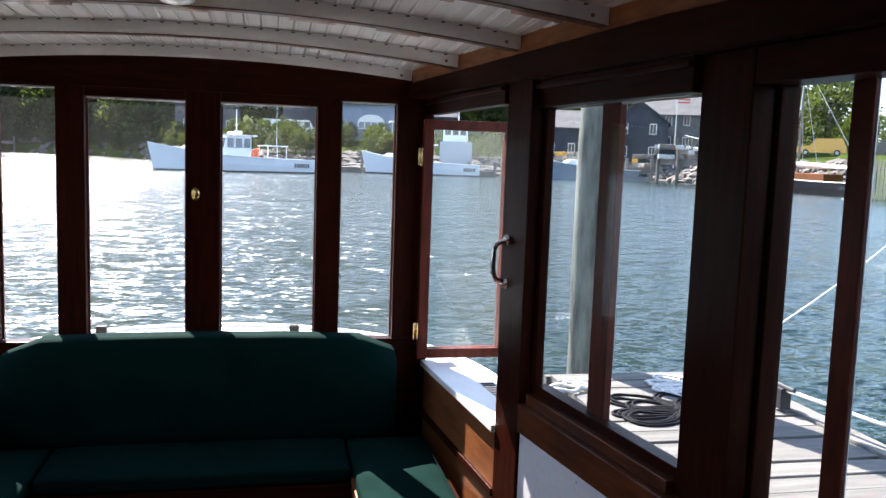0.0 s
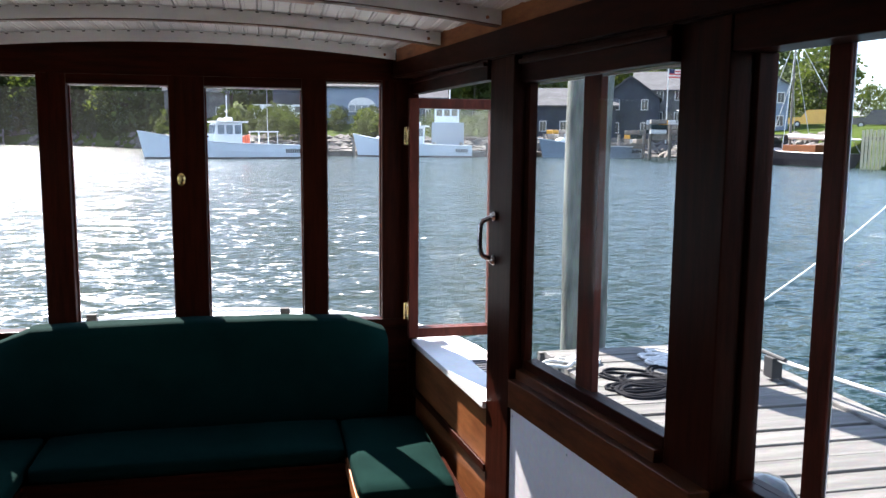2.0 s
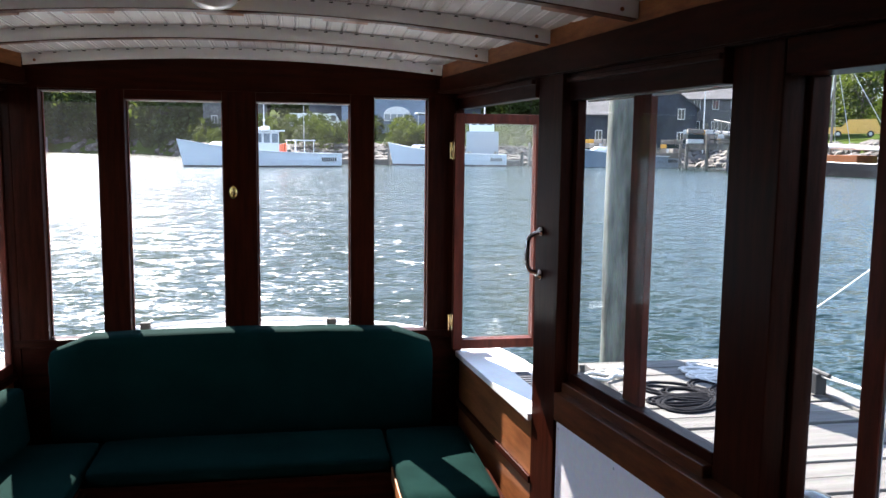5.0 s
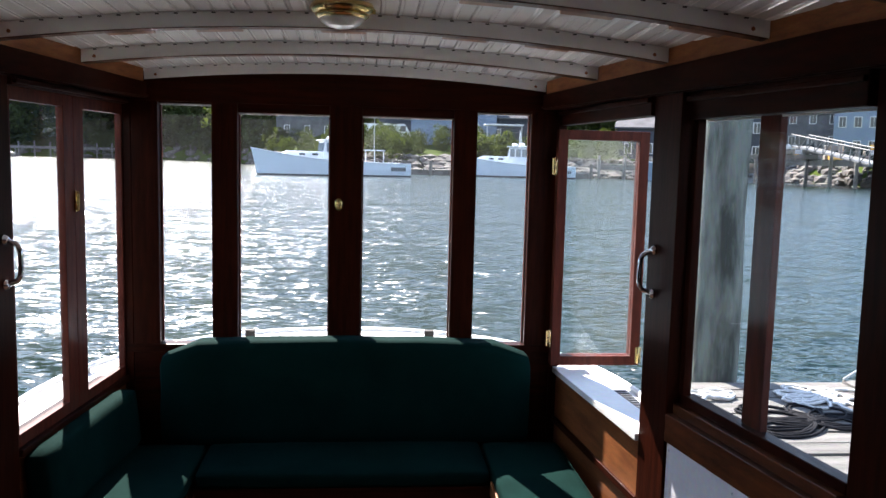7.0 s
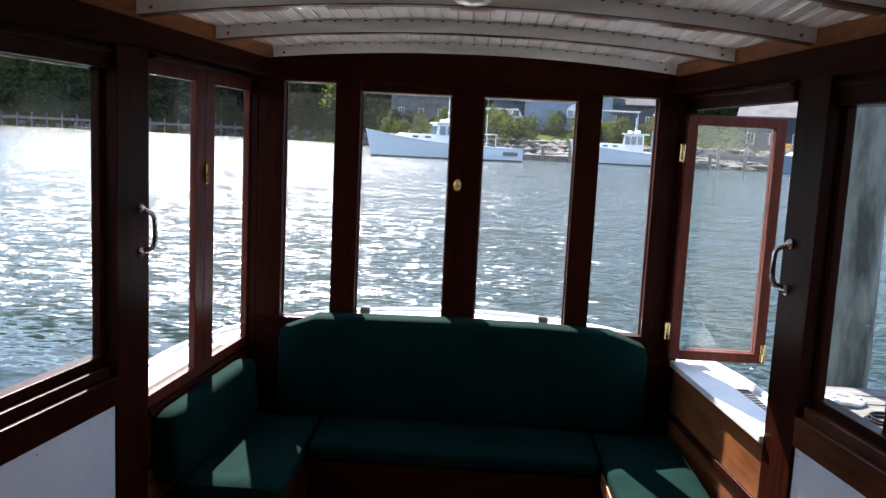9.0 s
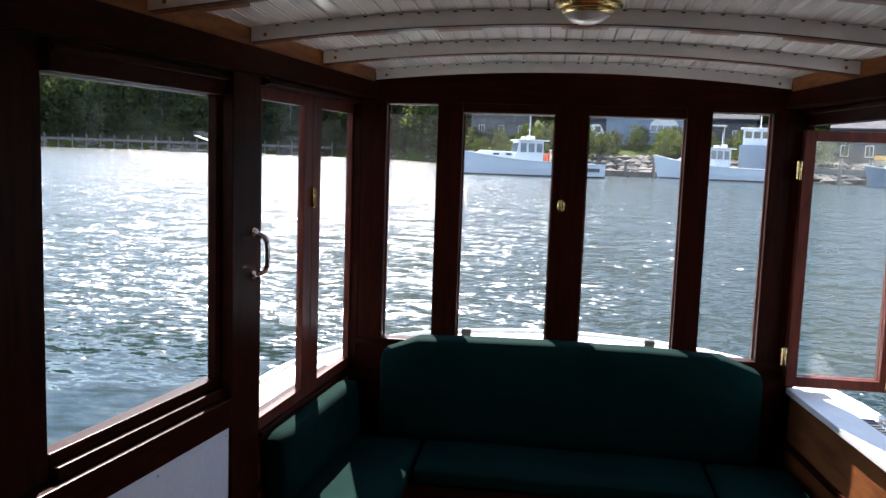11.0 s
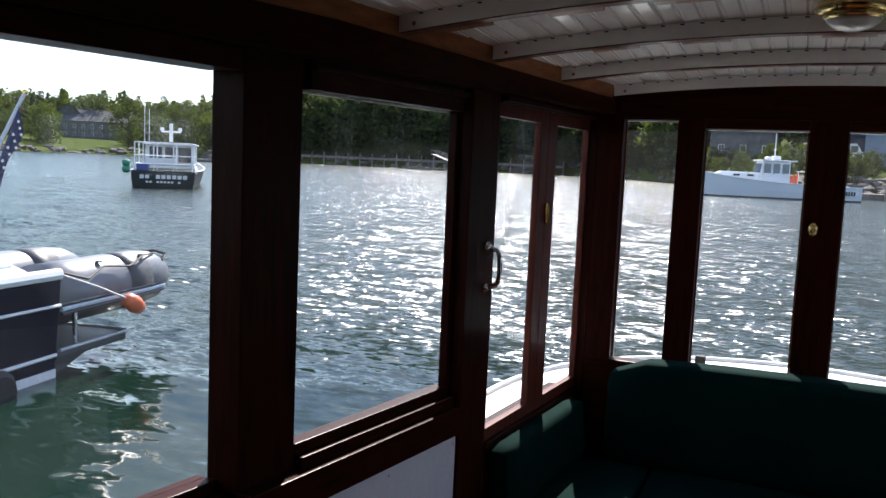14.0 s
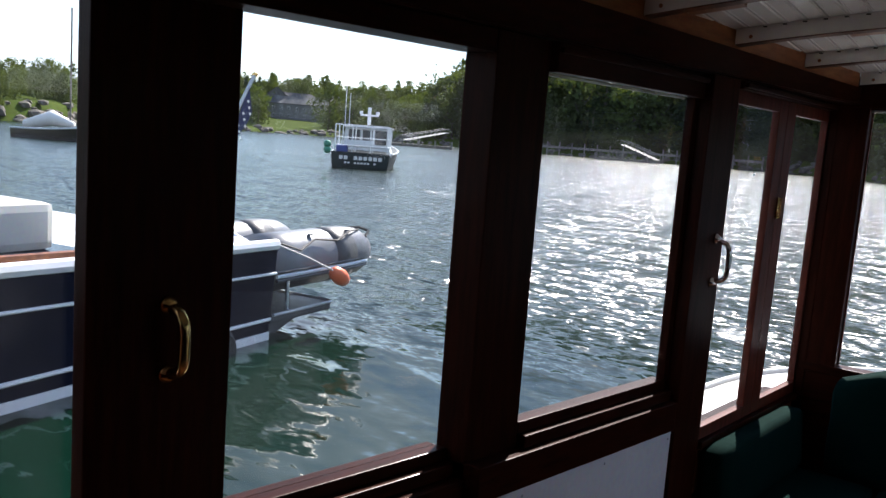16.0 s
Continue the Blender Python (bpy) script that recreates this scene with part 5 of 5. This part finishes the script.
# far meadow shore
for i in range(36):
    plant(rnd.choice((U(-55, -48.6), U(-44.3, -35))), U(74, 120), "broad" if rnd.random() < 0.62 else "conifer", U(0.9, 1.5))
woods("mixed woods behind the far meadow", [(U(-56, -35), U(85, 170), "broad" if rnd.random() < 0.5 else "conifer", U(1.0, 1.7)) for i in range(150)] + [(rnd.choice((U(-56, -49), U(-44.3, -35))), U(60, 96), "broad", U(0.3, 0.9)) for i in range(60)])
for i in range(20):
    plant(rnd.choice((U(-44.5, -41.5), U(-41.5, -36))), U(8, 60), "broad", U(0.8, 1.3))
for i in range(4):
    plant(U(-49.8, -48.9), U(12, 40), "broad", U(0.9, 1.2))
woods("woods along the low point across the harbour", [(U(-80, -54), U(2, 40), "broad" if rnd.random() < 0.65 else "conifer", U(0.36, 0.60)) for i in range(150)])


# ---- buildings ----
def house(name, b, r, w, dp, wall_h, roof_h, wall_mat, label, z=None, turn=0.0, win_rows=1, win_n=4, gable_front=False, roof_mat=None, arches=0):
    """A gabled house: walls, roof, windows with frames, corner boards. Its front looks to the harbour."""
    x, y = spot(b, r)
    gz = SEA + land_z(b, r - interp(SHORE, b)) if z is None else z
    o = thing(name, label, "building", group="waterfront buildings", at=(x, y, gz - 0.4))
    o.rotation_euler = (0, 0, radians(turn - b))
    h = wall_h + 0.4
    if gable_front:
        secs = [[(-w / 2, yy, 0), (w / 2, yy, 0), (w / 2, yy, h), (0, yy, h + roof_h), (-w / 2, yy, h)] for yy in (0, dp)]
    else:
        secs = [[(xx, 0, 0), (xx, 0, h), (xx, dp / 2, h + roof_h), (xx, dp, h), (xx, dp, 0)] for xx in (-w / 2, w / 2)]
    part("wall", loft(secs), wall_mat, o)
    t, ov = 0.18, 0.4
    rm = roof_mat or roof_grey
    if gable_front:
        for sd in (-1, 1):
            k = roof_h / (w / 2)
            secs = [[(sd * (w / 2 + ov), yy, h - ov * k + 0.01), (0, yy, h + roof_h + 0.01), (0, yy, h + roof_h + t), (sd * (w / 2 + ov), yy, h - ov * k + t)] for yy in (-ov, dp + ov)]
            part("roof", loft(secs), rm, o)
    else:
        k = roof_h / (dp / 2)
        for y0, y1 in ((-ov, dp / 2), (dp + ov, dp / 2)):
            secs = [[(xx, y0, h - ov * k + 0.01), (xx, y1, h + roof_h + 0.01), (xx, y1, h + roof_h + t), (xx, y0, h - ov * k + t)] for xx in (-w / 2 - ov, w / 2 + ov)]
            part("roof", loft(secs), rm, o)
    for sd in (-1, 1):
        part("corner_board", box(sd * w / 2 - 0.09, sd * w / 2 + 0.09, -0.05, 0.05, 0, h - 0.02), wall_mat, o)
    for j in range(win_rows):
        for i in range(win_n):
            wx = -w / 2 + w * (i + 0.5) / win_n
            wz = 1.3 + j * 2.7
            if wz + 1.3 > h + (roof_h * 0.6 if gable_front and abs(wx) < w * 0.25 else 0):
                continue
            wn_ = part("window", box(wx - 0.42, wx + 0.42, -0.07, -0.003, wz - 0.08, wz + 1.18, 0.01), trim_white, o, "white framed window")
            for q in (-1, 1):
                part("window_pane", box(wx + (q - 1) * 0.18 + 0.02, wx + (q + 1) * 0.18 - 0.02, -0.085, -0.071, wz, wz + 1.1), window_dark, wn_)
    for i in range(arches):
        wx = -w / 2 + w * (i + 0.5) / arches
        prof = [(wx - 0.9, 0.2), (wx + 0.9, 0.2)] + [(wx + 0.9 * math.cos(a * math.pi / 8), 1.7 + 0.9 * math.sin(a * math.pi / 8)) for a in range(9)]
        part("arched_opening", loft([[(px, yy, pz) for px, pz in prof] for yy in (-0.06, -0.004)]), window_dark, o, "dark arched opening")
    return o


# boathouse with a great arched window
o = house("boathouse", 6.0, 109, 11, 9, 5.0, 2.2, clap_blue, "blue-grey boathouse with a large white arched window", win_n=0)
prof = [(-0.15, 2.1), (3.35, 2.1)] + [(1.6 + 1.75 * math.cos(a * math.pi / 12), 2.9 + 1.1 * math.sin(a * math.pi / 12)) for a in range(13)]
fr = part("arched_window", loft([[(px, yy, pz) for px, pz in prof] for yy in (-0.10, -0.01)]), trim_white, o, "white framed arched window")
for i in range(4):
    x0 = 0.0 + i * 0.82
    part("pane", box(x0, x0 + 0.70, -0.13, -0.101, 2.25, 3.0), window_blue, fr)
house("dark_house", 2.9, 116, 8, 8, 4.6, 2.6, shingle_dark, "dark blue house above the harbour", win_rows=2, win_n=4)
house("dark_house", 10.2, 110, 9, 8, 3.6, 2.4, shingle_dark, "dark waterfront shed with a white awning", win_rows=1, win_n=2)
house("cottage", -4.0, 128, 9, 8, 4.5, 3.0, shingle_grey, "grey shingled cottage among trees", win_rows=1, win_n=3)
house("wharf_building", 20.6, 100, 12.0, 9, 3.9, 2.1, shingle_dark, "dark grey wharf building with a pale roof", win_rows=2, win_n=5)
house("wharf_building", 25.0, 102, 6.6, 12, 5.0, 2.4, shingle_dark, "dark slate gabled wharf building", win_rows=2, win_n=2, gable_front=True)
house("wharf_building", 28.6, 112, 13.5, 10, 4.9, 2.5, shingle_grey, "grey shingled building with white windows over dark arches", z=3.4, win_rows=2, win_n=6, arches=5)
house("wharf_building", 32.6, 106, 8.0, 12, 5.6, 2.7, clap_blue, "pale blue gabled wharf building with rows of windows", win_rows=3, win_n=5, gable_front=True)
house("mansion", -46.0, 318, 26, 12, 6.0, 4.0, shingle_grey, "large grey shingled house above the meadow", win_rows=2, win_n=9)
house("mansion", -47.9, 322, 12, 12, 6.5, 5.0, shingle_grey, "grey gabled wing of the house above the meadow", win_rows=2, win_n=4, gable_front=True)

# awning canopy on posts
o = thing("canopy", "white awning on thin posts by the shed", "awning")
cx_, cy_ = spot(9.4, 106)
part("sheet", box(cx_ - 2.4, cx_ + 2.4, cy_ - 1.2, cy_ + 1.2, 5.9, 6.1, 0.03), trim_white, o)
for dx in (-2.2, 2.2):
    part("post", tube([(cx_ + dx, cy_ - 1.0, 2.5), (cx_ + dx, cy_ - 1.0, 5.9)], 0.06, 6), trim_white, o)


# town floats, wharf and gangway
def float_run(b0, r0, b1, r1, w, top, label, name="town_float"):
    x0, y0 = spot(b0, r0)
    x1, y1 = spot(b1, r1)
    d = Vector((x1 - x0, y1 - y0, 0))
    L = d.length
    o = thing(name, label, "dock", group="floats", at=(x0, y0, SEA))
    o.rotation_euler = (0, 0, math.atan2(d.y, d.x))
    n = max(6, min(60, int(L / 0.6)))
    for i in range(n):
        part("plank", box(i * L / n, (i + 1) * L / n - 0.05, 0, w, top - 0.12, top, 0), wharf_wood, o)
    part("beam", box(0, L, 0.02, 0.25, top - 0.55, top - 0.121), wharf_wood, o)
    k = int(L / 3.0) + 1
    for i in range(k + 1):
        part("pile", tube([(i * L / k, -0.15, -1.5), (i * L / k, -0.15, top + 0.9)], 0.16, 8), wharf_wood, o)
    return o


float_run(-1.0, 84, 15.5, 84.5, 3.0, 0.55, "grey timber floats behind the moored boats")
float_run(16, 86, 26, 88, 4.0, 1.5, "timber wharf in front of the dark buildings")
float_run(26.5, 84, 33.5, 76, 6.0, 2.4, "tall timber wharf on piles")
float_run(-40.5, 150, -36.0, 148, 4.0, 0.5, "long low float off the wooded point")
float_run(-35.0, 206, -15.5, 190, 3.0, 2.2, "timber pier along the wooded shore")


def gangway(p, q, w, label):
    P, Q = Vector(p), Vector(q)
    o = thing("gangway", label, "gangway")
    side = (Q - P).cross(Vector((0, 0, 1))).normalized() * w / 2
    part("walkway", loft([[tuple(v + side), tuple(v - side), tuple(v - side + Vector((0, 0, 0.12))), tuple(v + side + Vector((0, 0, 0.12)))] for v in (P, Q)]), gangway_grey, o)
    n = 9
    for sd in (-1, 1):
        part("hand_rail", tube([tuple(P + side * sd + Vector((0, 0, 1.1))), tuple(Q + side * sd + Vector((0, 0, 1.1)))], 0.06, 6), gangway_grey, o)
        for i in range(n + 1):
            v = P.lerp(Q, i / n) + side * sd
            part("post", tube([tuple(v), tuple(v + Vector((0, 0, 1.1)))], 0.045, 5), gangway_grey, o)
            if i < n:
                v2 = P.lerp(Q, (i + 1) / n) + side * sd
                part("brace", tube([tuple(v), tuple(v2 + Vector((0, 0, 1.1)))], 0.035, 5), gangway_grey, o)


x0, y0 = spot(28.6, 80)
x1, y1 = spot(33.2, 70)
gangway((x0, y0, 3.4), (x1, y1, 1.9), 1.6, "galvanised truss gangway sloping down from the wharf")
x0, y0 = spot(-24.4, 190)
x1, y1 = spot(-22.1, 180)
gangway((x0, y0, 3.4), (x1, y1, 0.6), 1.4, "pale metal gangway down to a float")
x0, y0 = spot(-39.3, 178)
x1, y1 = spot(-36.4, 205)
gangway((x0, y0, 0.8), (x1, y1, 3.2), 1.6, "pale timber gangway up to the shore")
float_run(-26.2, 180, -21.9, 179, 4.0, 0.5, "low float below the gangway")

# cream sheet-pile bulkhead along the landing
o = thing("bulkhead", "cream painted vertical board bulkhead along the landing", "bulkhead", kind="structure")
for i in range(9):
    bb = 39.40 + i * 0.205
    x, y = spot(bb, 61.5)
    ob = part("board", box(-0.082, 0.082, -0.08, 0.08, -0.6, 2.55 + 0.04 * (i % 3), 0.0), cream, o)
    ob.location = (x, y, SEA)
    ob.rotation_euler = (0, 0, radians(-bb))
x, y = spot(40.2, 61.65)
ob = part("wale", box(-0.95, 0.95, 0.0, 0.12, 1.9, 2.15), wharf_wood, o)
ob.location, ob.rotation_euler = (x, y, SEA), (0, 0, radians(-40.2))

# dark timber crib beside it, fronted by piles
x, y = spot(46.2, 60.5)
o = thing("timber_crib", "dark tarred timber crib wall behind tall piles", "wharf", at=(x, y, SEA), kind="structure")
o.rotation_euler = (0, 0, radians(-44.2))
for k in range(9):
    part("crib_timber", box(-5.2, 5.6, 0.02 * (k % 2), 0.5, -0.6 + k * 0.38, -0.6 + k * 0.38 + 0.33, 0.02), hull_dark, o)
o = thing("pile_cluster", "row of grey weathered timber piles before the crib", "pilings")
for i in range(14):
    x, y = spot(41.55 + i * 0.52 + 0.1 * math.sin(i * 3.7), 57.0 + (i % 2) * 0.8)
    part("pile", tube([(x, y, -1.5), (x + 0.1 * math.sin(i * 1.9), y, 2.9 + 0.30 * math.sin(i * 2.3))], 0.15, 8), wharf_wood, o)

# hoisting poles on the landing
o = thing("derrick", "dark crossed hoisting poles on the landing", "derrick")
for (b0, z0), (b1, z1), r in (((41.0, 2.2), (41.27, 9.2), 0.10), ((41.27, 9.2), (42.0, 5.0), 0.07), ((40.9, 3.2), (41.95, 8.7), 0.08)):
    part("spar", tube([(*spot(b0, 80), z0), (*spot(b1, 80), z1)], r, 6), hull_dark, o)
part("guy_wire", tube([(*spot(41.27, 80), 9.2), (*spot(41.6, 80), 8.8), (*spot(41.95, 80), 8.7)], 0.03, 5), hull_dark, o)
part("block", box(spot(41.95, 80)[0] - 0.15, spot(41.95, 80)[0] + 0.15, spot(41.95, 80)[1] - 0.15, spot(41.95, 80)[1] + 0.15, 8.2, 8.8, 0.05), hull_dark, o)

# gear heaped on the wharf
rnd2 = random.Random(77)
for i in range(34):
    b = rnd2.uniform(19.5, 33.5)
    r = rnd2.uniform(88, 92) if b < 26 else rnd2.uniform(80, 88)
    x, y = spot(b, r)
    s = rnd2.uniform(0.5, 1.0)
    o = thing("trap_stack", "stack of weathered lobster traps on the wharf", "traps", group="wharf gear", at=(x, y, SEA + (1.5 if b < 26 else 2.4)))
    for k in range(rnd2.randint(1, 3)):
        part("trap", box(-s, s, -0.45, 0.45, k * 0.47, k * 0.47 + 0.42, 0.06), rnd2.choice((wharf_wood, galv, yellow_paint, hull_green, wharf_wood)), o)
    o.rotation_euler = (0, 0, rnd2.uniform(0, 3))

# grey pilothouse ashore by the floats
x, y = spot(12.9, 88)
o = thing("pilothouse", "grey-blue pilothouse with a railed white top", "shed", at=(x, y, SEA + 0.5))
o.rotation_euler = (0, 0, radians(-12))
part("lower_body", box(-1.9, 1.5, 0, 3, 0, 3.0, 0.05), hull_blue, o)
part("upper_house", box(-1.6, 1.0, 0.3, 2.6, 3.0, 4.6, 0.05), boat_bluewhite, o)
for i in range(3):
    part("house_window", box(-1.4 + i * 0.8, -0.8 + i * 0.8, 0.24, 0.31, 3.7, 4.35), window_dark, o)
part("house_roof", box(-1.9, 1.3, 0.0, 2.9, 4.6, 4.75, 0.03), boat_white, o)
part("pole", tube([(0, 1.5, 4.7), (0, 1.5, 6.6)], 0.05, 6), boat_white, o)

# old dark sloop with its rig
o = thing("sailing_sloop", "dark hulled sailing sloop with a wooden cabin and tall mast", "boat", group="moored boats")
L = place(o, (40.4, 62.5), (41.5, 50.5))
rows = hull_sections(L, 3.2, 1.5, 0.95, 0.95)
make_hull(o, rows, hull_dark, hull_dark, None, 1.2)
part("cabin_trunk", box(L * 0.30, L * 0.60, -0.9, 0.9, 0.95, 1.55, 0.06), wood_panel, o, "varnished cabin trunk")
part("boom_cover", tube([(L * 0.10, 0, 2.0), (L * 0.62, 0, 2.2)], [0.14, 0.22], 10), trim_white, o, "white sail cover on the boom")
part("mast", tube([(L * 0.62, 0, 1.0), (L * 0.62, 0, 10.2)], [0.11, 0.06], 8), wharf_wood, o)
for x, yy, zt in ((L, 0, 9.8), (L * 0.55, 1.4, 9.0), (L * 0.55, -1.4, 9.0), (L * 0.02, 0, 10.0), (L * 0.7, 1.3, 7), (L * 0.7, -1.3, 7)):
    part("stay", tube([(x, yy, 1.0), (L * 0.62, 0, zt)], 0.022, 4), galv, o)
part("awning", hexa([(L * 0.02, -1.3, 1.9), (L * 0.28, -1.3, 2.0), (L * 0.28, 1.3, 2.0), (L * 0.02, 1.3, 1.9), (L * 0.02, -1.3, 1.98), (L * 0.28, -1.3, 2.08), (L * 0.28, 1.3, 2.08), (L * 0.02, 1.3, 1.98)]), trim_white, o)


def vehicle(name, b, r, z, L, H, mat, label, van=False, turn=0):
    x, y = spot(b, r)
    o = thing(name, label, "vehicle", group="parked vehicles", at=(x, y, z))
    o.rotation_euler = (0, 0, radians(turn - b))
    prof = [(-L / 2, 0.35), (L / 2, 0.35), (L / 2, 0.95), (L * 0.46, 1.0), (L * 0.24, 1.05), (L * 0.12, H - 0.05), (-L * 0.40, H), (-L * 0.48, 1.05)] if not van else [(-L / 2, 0.35), (L / 2, 0.35), (L / 2, 1.1), (L * 0.40, 1.3), (L * 0.28, H), (-L * 0.48, H), (-L / 2, 1.2)]
    part("body", loft([[(px, yy, pz) for px, pz in prof] for yy in (0, 1.8)]), mat, o)
    for wx in (-L * 0.31, L * 0.31):
        for yy in (0.05, 1.75):
            wh = part("wheel", turned([(0.33, -0.1), (0.34, 0.0), (0.33, 0.1)], (wx, yy, 0.33), 14, axis="y"), black_rubber, o)
            part("rim", turned([(0.18, -0.12), (0.18, 0.12)], (wx, yy, 0.33), 10, axis="y"), galv, wh)
    if not van:
        for i, (a, c_) in enumerate(((-0.38, -0.14), (-0.12, 0.10))):
            part("side_window", box(L * a, L * c_, -0.02, 0.03, 1.08, H - 0.12), window_dark, o)
    else:
        part("side_window", box(L * 0.14, L * 0.30, -0.02, 0.03, 1.25, H - 0.2), window_dark, o)


GZ = SEA + 2.45
vehicle("pickup_truck", 36.3, 98, GZ + 0.9, 4.9, 1.85, yellow_paint, "yellow pickup truck parked by the landing", turn=180)
vehicle("parked_car", 40.0, 92, GZ + 0.7, 4.9, 1.8, dark_paint, "dark sport utility car parked behind the bulkhead", turn=180)
vehicle("parked_car", 44.6, 92, GZ + 0.7, 4.6, 1.5, galv, "grey car parked behind the bulkhead")
for b in (0.7, 2.0):
    R = interp(SHORE, b)
    vehicle("delivery_van", b, R + 22, SEA + land_z(b, 22) + 0.1, 4.6, 2.2, boat_white, "white van parked on the bank", van=True)
# flagpole on the wharf
x, y = spot(27.4, 92)
o = thing("flagpole", "white flagpole with a small striped flag", "flagpole", at=(x, y, SEA + 1.5))
part("pole", tube([(0, 0, 0), (0, 0, 8.0)], 0.06, 6), trim_white, o)
for k in range(6):
    part("stripe", box(0.05, 1.5, -0.02, 0.02, 6.9 + k * 0.15, 7.05 + k * 0.15), flag_red if k % 2 == 0 else flag_white, o)
part("canton", box(0.05, 0.7, -0.03, 0.03, 7.35, 7.8), flag_blue, o)

# small craft at moorings
for (b, r, lab) in ((-61.8, 54, "white cat boat with a furled sail at its mooring"),):
    x, y = spot(b, r)
    o = thing("small_sailboat", lab, "boat", group="moored boats")
    L = place(o, (x + 2.3, y + 1.0), (x - 2.3, y - 1.0))
    make_hull(o, hull_sections(L, 1.9, 0.9, 0.6, 0.55), hull_dark, boat_white, None)
    part("sail_cover", tube([(0.4, 0, 0.75), (2.2, 0, 1.25), (3.6, 0, 0.9)], [0.3, 0.45, 0.2], 10), trim_white, o, "white sail cover", smooth=True)
    part("mast", tube([(3.4, 0, 0.5), (3.4, 0, 7.6)], 0.05, 6), wharf_wood, o)
rnd3 = random.Random(4)
for b, r in ((-44, 60), (-16, 120), (-43, 52)):
    x, y = spot(b, r)
    m = turned([(0.02, -0.2), (0.16, -0.15), (0.2, 0.0), (0.15, 0.14), (0.03, 0.2)], (0, 0, 0), 12)
    ob = part("mooring_buoy", m, boat_white, smooth=True)
    ob.location = (x, y, SEA + 0.08)
    tagged(ob, "white mooring buoy floating on the water", "buoy", group="mooring buoys")
